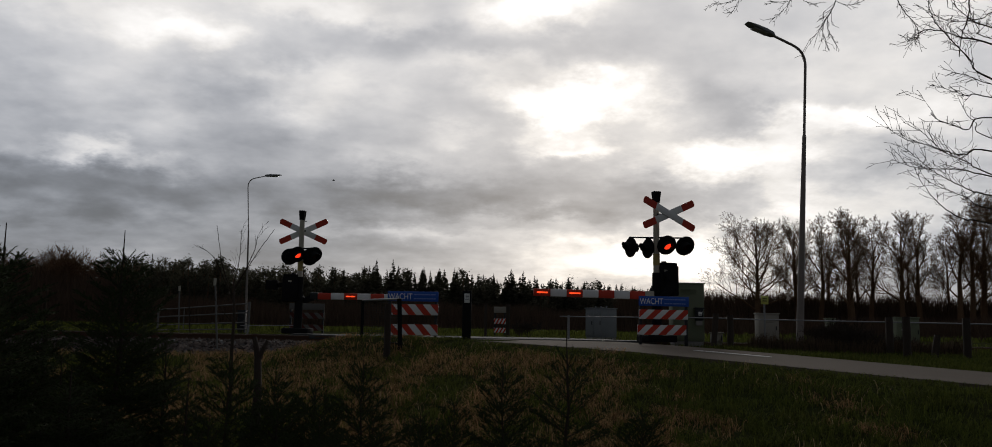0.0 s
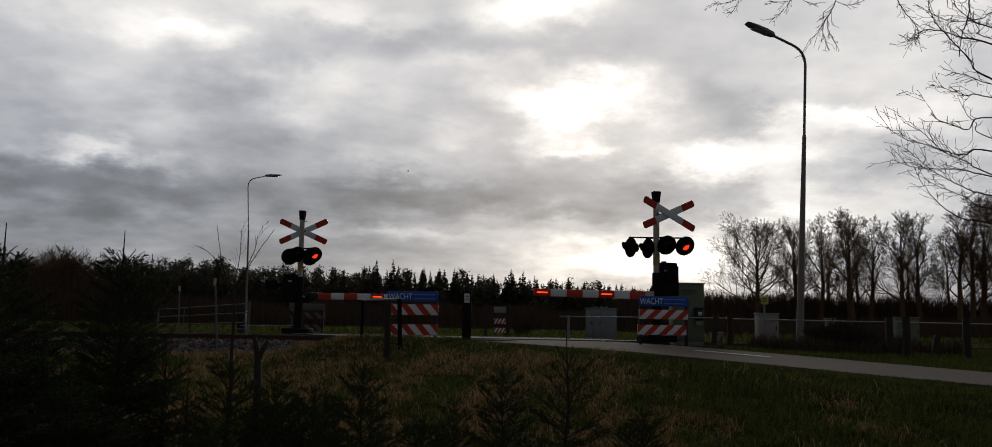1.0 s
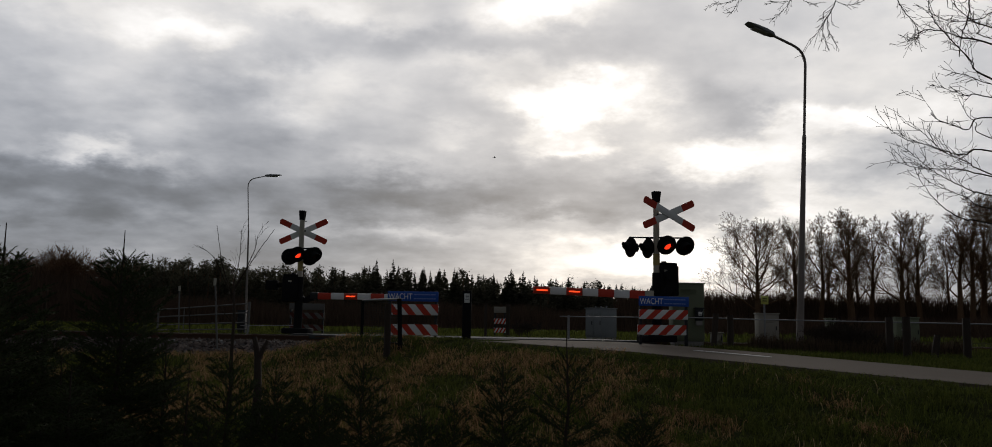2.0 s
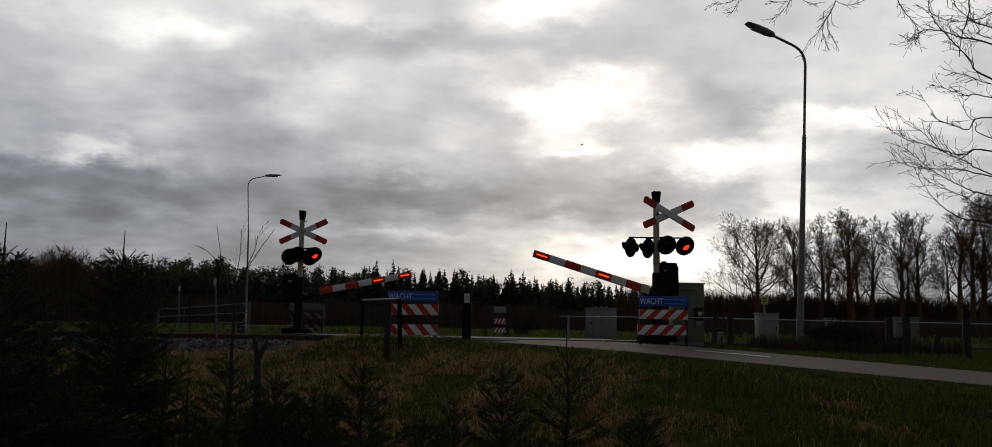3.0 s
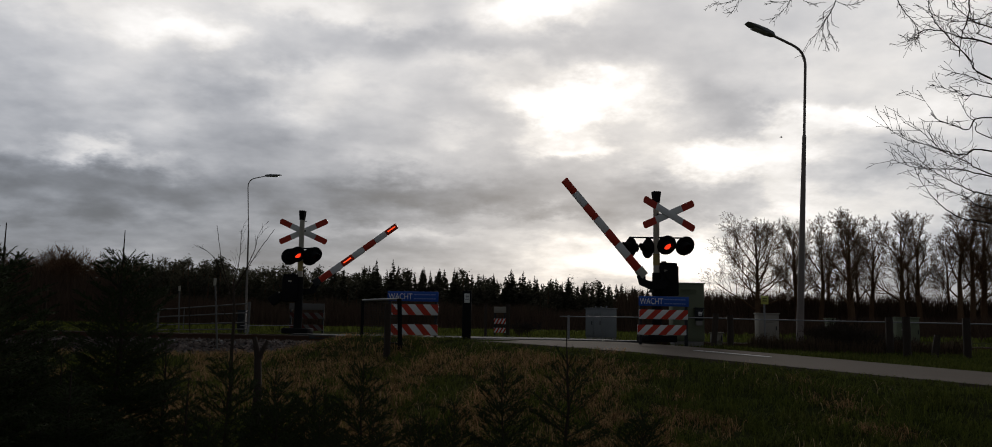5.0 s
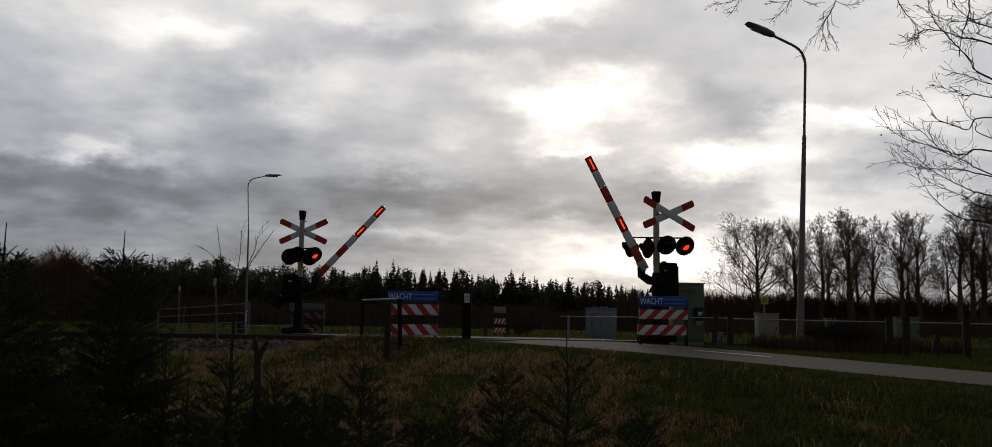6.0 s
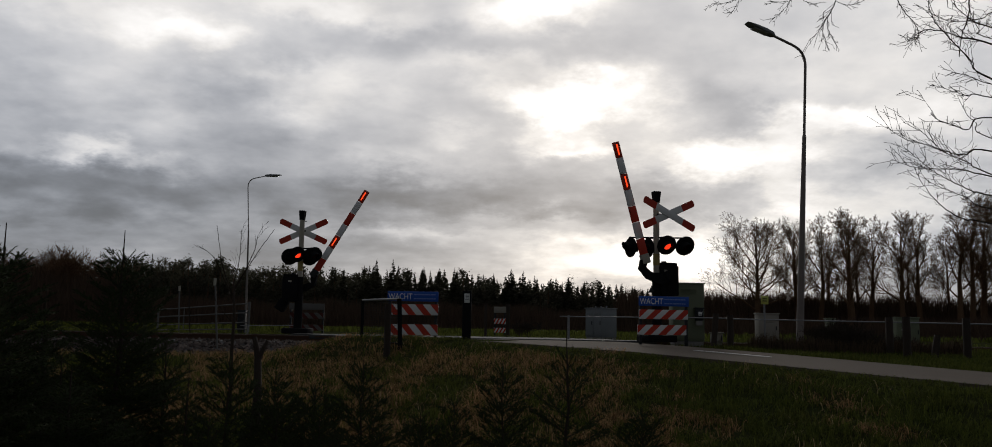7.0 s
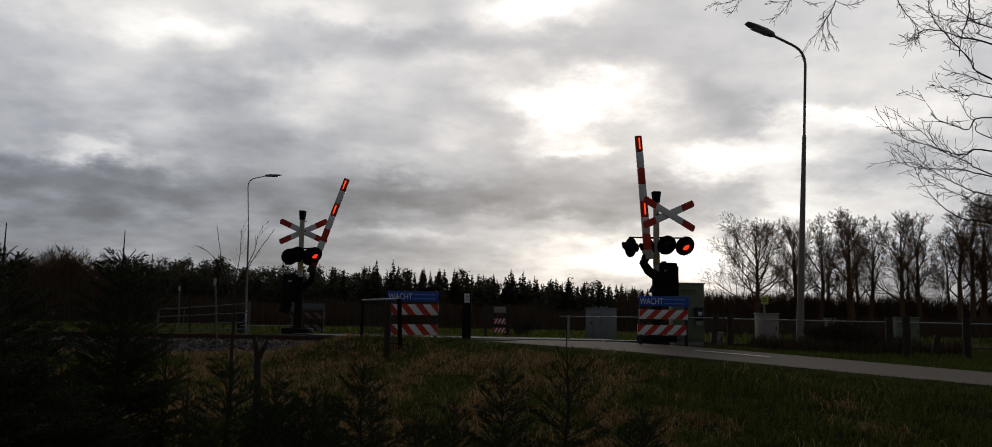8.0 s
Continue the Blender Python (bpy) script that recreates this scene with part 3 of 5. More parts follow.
    for k, phase in ((6, "on"), (4, 1 if flip < 0 else 0), (2, 0 if flip < 0 else 1)):
        bm = bmesh.new()
        x = d * (inner + 0.384 * k + 0.192)
        box(bm, pose(0, 0, 0), 0.26, 0.010, 0.032, 0.003)
        strip = part("boom_light", bm, LED, boom, "lit red strip lamp")
        out_m, in_m = pose(x, -0.040, -drop), pose(x, -0.015, -drop)
        strip.matrix_basis = out_m
        MOVERS.append(("flash", strip, phase, out_m, in_m, (3.95, 5.7) if flip > 0 else None))
    rows = []
    for t, a in angles:
        rows.append((t, pose(px, boom_y, pz, 0, a * flip, 0)))
    MOVERS.append(("swing", boom, rows))
    return root


RIGHT_SWING = [(0, 0), (1.8, 0), (2.0, 0.9), (2.4, 6.0), (2.8, 11.9), (3.0, 14.8), (3.5, 23.1), (4.0, 31.2), (4.5, 39.1), (5.15, 48.9), (5.8, 58.0), (6.5, 67.7), (7.0, 74.5), (7.5, 80.6), (8.0, 85.0)]
LEFT_SWING = [(0, 0), (1.9, 0), (2.1, 0.6), (2.4, 3.6), (2.8, 8.7), (3.0, 11.1), (3.5, 17.4), (4.0, 23.5), (4.5, 29.7), (5.15, 37.4), (5.8, 44.8), (6.5, 52.8), (7.0, 58.7), (7.5, 64.5), (8.0, 70.5)]
barrier(pose(3.76, 20.0, 1.36, 0, 0, 16), 1, 8, 0.175, -0.30, -0.16, (0.228, 0.0, 1.52), 3.295, 0.48,
        [(0.13, -0.26, 2.21, -3, 0), (0.60, -0.26, 2.21, -3, 1), (-0.13, 0.18, 2.16, -80, None), (-0.60, 0.12, 2.16, -80, None)],
        0.0, 3.48, RIGHT_SWING, "cream barrier post with a striped boom and crossed sign")
barrier(pose(-5.54, 24.4, 1.36, 0, 0, -5.5), -1, 0, -0.05, 0.30, 0.14, (-0.185, 0.0, 1.35), 3.375, 0.30,
        [(-0.02, -0.26, 2.20, 41, 0), (0.47, -0.26, 2.19, 41, 1), (-0.36, 0.10, 2.16, 192, None), (0.22, 0.10, 2.15, 192, None)],
        0.66, 3.46, LEFT_SWING, "dark barrier post beyond the rails with a raised striped boom")


# ---- warning boards ----
def striped_plank(parent, m, wide, high, lean, red=RED, white=WHITE):
    bm = bmesh.new()
    box(bm, Matrix(), wide, 0.03, high, 0.004)
    plank = part("plank", bm, white, parent, "white plank with red slanting stripes", m)
    n = 4
    pitch = wide / 3.35
    for k in range(-1, n + 1):
        x0 = -wide / 2 + pitch * (k + 0.42)
        out = []
        for x, z in ((x0, -high / 2), (x0 + pitch / 2, -high / 2), (x0 + pitch / 2 + lean, high / 2), (x0 + lean, high / 2)):
            out.append((x, z))
        # clip the slanting stripe at the plank's ends
        lo, hi = -wide / 2, wide / 2
        poly = out
        for limit, sign in ((lo, 1), (hi, -1)):
            kept = []
            for p, q in zip(poly, poly[1:] + poly[:1]):
                ip, iq = (p[0] - limit) * sign >= 0, (q[0] - limit) * sign >= 0
                if ip:
                    kept.append(p)
                if ip != iq:
                    f = (limit - p[0]) / (q[0] - p[0])
                    kept.append((limit, p[1] + f * (q[1] - p[1])))
            poly = kept
            if len(poly) < 3:
                break
        if len(poly) < 3:
            continue
        bm = bmesh.new()
        extrude(bm, poly, -0.0185, -0.0155)
        part("stripe", bm, red, plank, "red stripe")


def warning_board(m, wide, high, rows, lean, label, words=True, clean=False):
    root = thing("warning_board", m, label, "warning board", "warning boards of the crossing")
    for x in (-wide / 2 + 0.05, wide / 2 - 0.05):
        bm = bmesh.new()
        box(bm, pose(x, 0.045, high / 2 - 0.1), 0.06, 0.06, high + 0.2, 0.006)
        part("post", bm, DARK_STEEL, root)
    bm = bmesh.new()
    box(bm, Matrix(), wide, 0.02, 0.215, 0.004)
    sign = part("sign", bm, BLUE if words else (PANEL_PALE if clean else SHADED_WHITE), root, "blue sign with white letters" if words else "grey back of a sign", pose(0, 0, high - 0.10))
    if words:
        lettering("word", "WACHT", 0.185, LETTER, sign, pose(-wide / 2 + 0.02, -0.012, -0.065, 90) @ Matrix.Diagonal((0.76, 1, 1, 1)))
        for z in (0.045, -0.045):
            x = -wide / 2 + 0.58
            rng = random.Random(int(z * 1000) + 7)
            while x < wide / 2 - 0.08:
                w = rng.uniform(0.02, 0.07)
                bm = bmesh.new()
                box(bm, pose(x + w / 2, -0.0115, z - 0.005), w, 0.002, 0.022)
                part("small_lettering", bm, DIM_LETTER, sign)
                x += w + 0.012
    for z, w, x, h in rows:
        striped_plank(root, pose(x, 0, z), w, h, lean, *((RED, WHITE) if words or clean else (SHADED_RED, SHADED_WHITE)))
    return root


warning_board(pose(3.72, 18.95, 1.355, 0, 0, 8), 1.14, 0.99, [(0.60, 1.11, -0.01, 0.205), (0.265, 1.11, -0.05, 0.215)], 0.22, "blue warning sign over two red and white planks beside the road")
warning_board(pose(-1.80, 19.0, 1.29), 1.12, 1.07, [(0.68, 1.12, 0.0, 0.235), (0.24, 1.10, 0.01, 0.235)], -0.20, "blue warning sign over two striped planks on the bank")
warning_board(pose(-6.3, 29.0, 1.30, 0, 0, -4), 1.2, 1.0, [(0.60, 1.15, 0.0, 0.2), (0.20, 1.15, 0.0, 0.2)], -0.20, "striped planks in shaded colours under a grey sign back beyond the rails", words=False)
warning_board(pose(0.2, 31.0, 1.32), 0.45, 1.03, [(0.52, 0.42, 0.0, 0.19), (0.20, 0.42, 0.0, 0.17)], 0.1, "small striped planks beyond the crossing", words=False, clean=True)


# ---- posts, rails and fences ----
def bollard(m, label):
    root = thing("bollard", m, label, "bollard")
    bm = bmesh.new()
    box(bm, pose(0, 0, 0.47), 0.19, 0.16, 1.22, 0.015)
    part("shaft", bm, BLACK, root)
    block("notice", NOTICE, root, pose(0, -0.084, 0.92), 0.115, 0.008, 0.20, 0.002, "white notice")
    for k in range(4):
        block("print", DARK_STEEL, root, pose(0, -0.089, 0.985 - 0.03 * k), 0.07, 0.002, 0.010, 0)


bollard(pose(-0.59, 18.5, 1.30), "black square bollard with a white notice beside the road")


def net_gate():
    root = thing("fence_gate", pose(0, 0, 0), "dark steel fence panel with wire net and a pale top rail", "fence")
    a, b = Vector((-2.90, 19.0, 1.10)), Vector((-1.84, 17.2, 1.05))
    bar("post", BLACK, root, a - Vector((0, 0, 0.3)), (a.x, a.y, 2.165), 0.035)
    bar("post", BLACK, root, b - Vector((0, 0, 0.3)), (b.x - 0.06, b.y, 2.145), 0.045)
    bar("rail", GALVA, root, (a.x, a.y, 2.155), (b.x - 0.06, b.y, 2.14), 0.024, label="pale galvanised top rail")
    bar("rail", BLACK, root, (a.x, a.y, 1.30), (b.x, b.y, 1.25), 0.018)
    bm = bmesh.new()
    for k in range(1, 24):
        f = k / 24
        p = a.lerp(b, f)
        rod(bm, (p.x, p.y, 1.28), (p.x, p.y, 2.14), 0.0018, seg=4)
    for k in range(1, 16):
        z = 1.29 + 0.85 * k / 16
        rod(bm, (a.x, a.y, z), (b.x, b.y, z), 0.0018, seg=4)
    part("wire_net", bm, FENCE_NET, root, soft=False)


net_gate()


def wooden_post(x, y, top, w, label, lean=0.0):
    z = ground_height(x, y) - 0.25
    h = top - z
    bm = bmesh.new()
    n = 10
    rows = []
    rng = random.Random(int(x * 100))
    for k in range(9):
        zz = h * k / 8
        r = w / 2 * (1.0 + 0.05 * rng.uniform(-1, 1)) * (0.93 if k == 8 else 1)
        rows.append([bm.verts.new((r * math.cos(2 * math.pi * j / n + 0.3) * (1 + 0.06 * rng.uniform(-1, 1)), r * math.sin(2 * math.pi * j / n + 0.3), zz)) for j in range(n)])
    for a, b in zip(rows, rows[1:]):
        for j in range(n):
            bm.faces.new((a[j], a[(j + 1) % n], b[(j + 1) % n], b[j]))
    bm.faces.new(rows[-1])
    bm.faces.new(rows[0][::-1])
    ob = part("wooden_post", bm, WOOD, m=pose(x, y, z, 0, lean, 0))
    tagged(ob, label, "post", "wooden posts")
    return ob


wooden_post(-2.02, 16.4, 2.02, 0.13, "weathered round wooden post in the grass")
wooden_post(4.80, 19.0, 2.0, 0.13, "weathered wooden fence post beside the track", 4)
wooden_post(5.24, 19.2, 1.97, 0.14, "weathered wooden fence post beside the track")
wooden_post(8.50, 18.6, 1.98, 0.16, "thick weathered wooden post beside the track")
wooden_post(8.58, 18.0, 1.98, 0.16, "thick weathered wooden post with a square cap")
wooden_post(9.56, 17.5, 1.96, 0.15, "weathered wooden fence post beside the track")
wooden_post(9.2, 18.2, 1.62, 0.14, "short leaning wooden post", 10)


def pipe_rail(pts, label, posts=()):
    root = thing("guard_rail", pose(0, 0, 0), label, "guard rail", "guard rails")
    for a, b in zip(pts, pts[1:]):
        bar("rail", GALVA, root, a, b, 0.014)
    for x, y, z in posts:
        bar("post", GALVA, root, (x, y, ground_height(x, y) - 0.2), (x, y, z + 0.03), 0.03)


pipe_rail([(1.67, 22.0, 1.92), (3.6, 20.6, 1.91)], "thin galvanised pipe rail on steel posts", [(1.88, 21.85, 1.92), (3.5, 20.7, 1.91)])
pipe_rail([(4.35, 19.6, 1.905), (4.80, 19.15, 1.90), (5.24, 19.3, 1.90)], "thin galvanised pipe rail between wooden posts")
pipe_rail([(5.24, 19.3, 1.89), (8.50, 18.70, 1.87), (9.56, 17.6, 1.85), (11.5, 17.0, 1.83)], "thin galvanised pipe rail between wooden posts", [(11.3, 17.05, 1.83)])


pipe_rail([(-7.62, 26.0, 1.54), (-5.82, 26.0, 1.57)], "low pale rail on short posts beyond the track", [(-7.4, 26.0, 1.54), (-6.0, 26.0, 1.57)])
wooden_post(-0.30, 30.0, 2.42, 0.10, "thin dark post beside the small boards")
wooden_post(0.47, 30.0, 2.44, 0.14, "dark post beside the small boards")


def field_gate():
    root = thing("field_gate", pose(0, 0, 0), "silver tubular field gate beyond the rails", "gate")
    a, b = Vector((-12.05, 31.0, 1.28)), Vector((-8.12, 28.6, 1.34))
    bar("post", DULL_STEEL, root, a - Vector((0, 0, 0.2)), a + Vector((0, 0, 0.82)), 0.035)
    bar("post", DULL_STEEL, root, b - Vector((0, 0, 0.2)), b + Vector((0, 0, 0.98)), 0.04)
    for k, (h0, h1) in enumerate(((0.76, 0.92), (0.5, 0.62), (0.22, 0.30), (0.04, 0.08))):
        bar("rail", DULL_STEEL, root, a + Vector((0, 0, h0)), b + Vector((0, 0, h1)), 0.021)
    for f in (0.3, 0.66):
        p = a.lerp(b, f)
        bar("brace", DULL_STEEL, root, p + Vector((0, 0, 0.03)), p + Vector((0, 0, 0.84)), 0.02)


field_gate()


def marker_pole(a, b, r, label, mat=DULL_STEEL):
    root = thing("marker_pole", pose(*a), label, "pole", "marker poles")
    bm = bmesh.new()
    d = Vector(b) - Vector(a)
    rod(bm, (0, 0, -0.2), d, r)
    part("pole", bm, mat, root)
    bm = bmesh.new()
    rod(bm, d - Vector((0, 0, 0.16)), d + Vector((0, 0, 0.01)), r * 1.5)
    part("cap", bm, GREY_POST, root, "pale cap")


marker_pole((-10.55, 29.0, 1.26), (-10.62, 29.0, 2.81), 0.024, "pale slender pole behind the field gate")
marker_pole((-6.38, 20.1, 0.95), (-6.54, 20.1, 2.63), 0.022, "slanting grey pole beside the ballast")


# ---- cabinets ----
def cabinet(m, w, d, h, mat, label, doors=1, knobs=0, sticker=None, cap=0.03):
    root = thing("trackside_cabinet", m, label, "cabinet", "trackside cabinets")
    bm = bmesh.new()
    box(bm, pose(0, 0, h / 2), w, d, h, 0.012)
    part("body", bm, mat, root)
    bm = bmesh.new()
    box(bm, pose(0, 0, h + cap / 2), w + 0.05, d + 0.05, cap, 0.01)
    part("roof", bm, mat, root)
    bm = bmesh.new()
    box(bm, pose(0, 0, -0.05), w - 0.04, d - 0.04, 0.14, 0.01)
    part("plinth", bm, CONCRETE, root)
    for k in range(doors):
        dw = w / doors
        x = -w / 2 + dw * (k + 0.5)
        bm = bmesh.new()
        box(bm, Matrix(), dw - 0.03, 0.02, h - 0.08, 0.006)
        door = part("door", bm, mat, root, "", pose(x, -d / 2 - 0.008, h / 2))
        block("handle", DARK_STEEL, door, pose(dw * 0.34, -0.02, 0), 0.02, 0.025, 0.12, 0.004)
        for j in range(5):
            block("vent_slat", mat, door, pose(0, -0.012, h / 2 - 0.14 - 0.025 * j, 25), dw * 0.5, 0.012, 0.012, 0)
    for k in range(knobs):
        bm = bmesh.new()
        x = -w / 2 + w * (k + 0.5) / knobs
        rod(bm, (x, 0, h), (x, 0, h + 0.07), 0.012)
        rod(bm, (x, 0, h + 0.06), (x, 0, h + 0.085), 0.022)
        part("lifting_eye", bm, GALVA, root)
    if sticker:
        block("notice", NOTICE, root, pose(sticker[0], -d / 2 - 0.022, sticker[1]), sticker[2], 0.004, sticker[3], 0.001, "white notice")
    return root


cabinet(pose(3.36, 27.2, 1.37, 0, 0, -48), 0.68, 0.70, 0.88, PANEL_GREY, "grey double door steel cabinet on the grass beyond the rails", doors=2, knobs=3)
cabinet(pose(4.69, 21.1, 1.36), 0.76, 0.5, 1.38, PANEL_GREEN, "tall olive green steel cabinet behind the barrier", doors=1)
cabinet(pose(4.92, 20.765, 1.86), 0.19, 0.12, 0.28, DARK_STEEL, "small dark box with a white notice on the green cabinet", doors=1, sticker=(0.02, 0.16, 0.11, 0.09))
cabinet(pose(7.88, 25.0, 1.33), 0.58, 0.4, 0.80, PANEL_PALE, "pale steel cabinet beyond the rails", doors=1)
cabinet(pose(9.72, 25.0, 1.30), 0.24, 0.25, 0.72, PANEL_GREEN, "narrow grey green cabinet beyond the rails", doors=1)
cabinet(pose(11.85, 25.0, 1.30), 0.66, 0.5, 0.78, PANEL_GREEN, "grey green steel cabinet beyond the rails", doors=2, sticker=(-0.12, 0.5, 0.14, 0.14))
cabinet(pose(5.06, 19.7, 1.36), 0.24, 0.2, 0.20, PANEL_PALE, "low pale box beside the fence", doors=1)


cabinet(pose(-8.55, 29.3, 1.28), 0.25, 0.2, 0.74, DARK_STEEL, "dark narrow cabinet beside the field gate", doors=1)


def small_sign():
    root = thing("post_sign", pose(6.10, 19.5, 1.2), "small yellow green sign on a thin post", "sign")
    bar("post", GALVA, root, (0, 0, -0.2), (0, 0, 1.20), 0.022)
    block("plate", SIGN_YELLOW, root, pose(0, -0.03, 1.13), 0.17, 0.012, 0.19, 0.003)
    for k in range(2):
        block("print", DARK_STEEL, root, pose(0, -0.038, 1.16 - 0.05 * k), 0.10, 0.002, 0.02, 0)


small_sign()


# ---- street lamps ----
def street_lamp(base, joint, bend, tip, r, label, head_len, tilt):
    base, joint, bend, tip = map(Vector, (base, joint, bend, tip))
    root = thing("street_lamp", pose(*base), label, "street lamp", "street lamps")
    o = base
    bm = bmesh.new()
    rod(bm, Vector((0, 0, -0.3)), joint - o, r * 1.5, r * 0.76, 16)
    part("mast", bm, MAST, root)
    bm = bmesh.new()
    rod(bm, (joint - o) - Vector((0, 0, 0.03)), (joint - o) + Vector((0, 0, 0.06)), r * 0.86, r * 0.58, 16)
    part("collar", bm, MAST, root)
    j, b, e = joint - o, bend - o, tip - o
    pts = [j, j.lerp(b, 0.5), j.lerp(b, 0.93)]
    c = b + (b - j).normalized() * 0.25
    for k in range(1, 7):
        f = k / 7
        pts.append(pts[2] * (1 - f) ** 2 + c * 2 * f * (1 - f) + c.lerp(e, 0.42) * f * f)
    pts += [c.lerp(e, 0.42), c.lerp(e, 0.75), e]
    bm = bmesh.new()
    sweep(bm, pts, [r * 0.52] * 3 + [r * 0.50] * (len(pts) - 3), 12)
    part("arm", bm, MAST, root)
    way = Vector((e.x - c.x, e.y - c.y, 0)).normalized()
    m = Matrix.Translation(e) @ pose(0, 0, 0, 0, 0, math.degrees(math.atan2(way.y, way.x))) @ pose(0, 0, 0, 0, -tilt, 0)
    bm = bmesh.new()
    # a wedge: deep at the arm, flat below, thin at the tip
    secs = [(-0.05, 0.045, 0.045, 0), (0.02, 0.10, 0.075, 0), (0.3 * head_len, 0.14, 0.078, 0.004), (0.65 * head_len, 0.15, 0.06, 0.012), (0.9 * head_len, 0.13, 0.032, 0.026), (head_len, 0.10, 0.012, 0.034)]
    rings = []
    for x, w, h, zc in secs:
        rings.append([bm.verts.new((x, w * math.copysign(abs(math.cos(a)) ** 0.6, math.cos(a)), zc + h * math.copysign(abs(math.sin(a)) ** 0.7, math.sin(a)) * (1 if math.sin(a) > 0 else 0.55)))
                      for a in [2 * math.pi * q / 16 for q in range(16)]])
    for a, b2 in zip(rings, rings[1:]):
        for q in range(16):
            bm.faces.new((a[q], a[(q + 1) % 16], b2[(q + 1) % 16], b2[q]))
    bm.faces.new(rings[0][::-1])
    bm.faces.new(rings[-1])
    head = part("lamp_head", bm, LAMP_SHELL, root, "flat grey lamp head", m)
    bm = bmesh.new()
    box(bm, pose(head_len * 0.48, 0, -0.034), head_len * 0.55, 0.2, 0.02, 0.008)
    part("lamp_glass", bm, LAMP_GLASS, head)


street_lamp((7.39, 21.0, 1.2), (7.65, 21.0, 6.46), (7.73, 21.0, 8.42), (6.85, 20.8, 9.0), 0.065, "tall grey steel street lamp with a bent arm", 0.76, 17)
street_lamp((-12.34, 43.0, 1.17), (-12.45, 43.0, 6.2), (-12.6, 43.0, 8.6), (-11.7, 43.0, 9.05), 0.046, "tall grey street lamp beyond the crossing", 0.78, 2)


BIRD_WAY = [(0.0, -28.8, 27.0), (1.0, -15.7, 28.9), (1.5, -8.1, 30.2), (3.5, 23.4, 35.1), (4.5, 41.5, 35.9), (8.0, 103.1, 38.5)]


def build_bird():
    bird = thing("bird", pose(-28.6, 150.0, 27.0), "small dark bird flying over the crossing", "bird")
    bm = bmesh.new()
    bmesh.ops.create_uvsphere(bm, u_segments=10, v_segments=6, radius=0.09, matrix=Matrix.Diagonal((2.3, 0.8, 0.8, 1)))
    extrude(bm, [(-0.18, 0.02), (-0.36, 0.05), (-0.36, -0.03), (-0.18, -0.03)], -0.04, 0.04)
    part("body", bm, BLACK, bird)
    for side in (-1, 1):
        bm = bmesh.new()
        out = [(0.08, 0.0), (0.04, 0.22), (-0.08, 0.36), (-0.10, 0.18), (-0.08, 0.0)]
        extrude(bm, out, -0.008, 0.008, pose(0, 0.03 * side, 0.02, -90 * side + 35 * side, 0, 0))
        part("wing", bm, BLACK, bird)
    MOVERS.append(("swing", bird, [(t, pose(x, 150.0, z)) for t, x, z in BIRD_WAY]))


build_bird()
# ---- plants: shared builders ----
def tube(V, F, path, radii, n=3):
    """Adds a tapered tube along a path to vertex and face lists."""
    first = len(V)
    for k, p in enumerate(path):
        way = path[min(k + 1, len(path) - 1)] - path[max(k - 1, 0)]
        if way.length < 1e-9:
            way = Vector((0, 0, 1))
        way.normalize()
        side = way.orthogonal().normalized()
        up = way.cross(side)
        for j in range(n):
            a = 2 * math.pi * j / n
            V.append(tuple(p + (side * math.cos(a) + up * math.sin(a)) * radii[k]))
    for k in range(len(path) - 1):
        for j in range(n):
            a, b = first + k * n, first + (k + 1) * n
            F.append((a + j, a + (j + 1) % n, b + (j + 1) % n, b + j))
    F.append(tuple(first + (len(path) - 1) * n + j for j in range(n)))


def grow(V, F, p, d, length, r, rng, depth, thin, forks=(2, 4), bend=0.25, rise=0.12, shrink=0.72):
    """A bough that bends, tapers and forks into finer ones."""
    steps = 4 if depth > 2 else (3 if depth > 0 else 2)
    path, radii = [p.copy()], [r]
    d = d.normalized()
    q = p.copy()
    kids = []
    for k in range(steps):
        d = (d + Vector((rng.uniform(-1, 1), rng.uniform(-1, 1), rng.uniform(-1, 1) + rise)) * bend).normalized()
        q = q + d * (length / steps)
        path.append(q.copy())
        radii.append(max(thin, r * (1 - 0.55 * (k + 1) / steps)))
        if depth > 0 and k >= 1:
            kids.append((q.copy(), d.copy(), radii[-1]))
    tube(V, F, path, radii, 5 if depth > 4 else 3)
    if depth <= 0:
        return
    for q, dd, rr in kids:
        for _ in range(rng.randint(*forks) if q is kids[-1][0] else rng.randint(0, forks[1] - 1)):
            turn = Vector((rng.uniform(-1, 1), rng.uniform(-1, 1), rng.uniform(-0.5, 0.8)))
            turn -= dd * turn.dot(dd)
            if turn.length < 0.1:
                continue
            turn.normalize()
            a = radians(rng.uniform(22, 55))
            nd = dd * math.cos(a) + turn * math.sin(a)
            grow(V, F, q, nd, length * shrink * rng.uniform(0.75, 1.1), max(thin, rr * rng.uniform(0.55, 0.8)), rng, depth - 1, thin, forks, bend, rise, shrink)


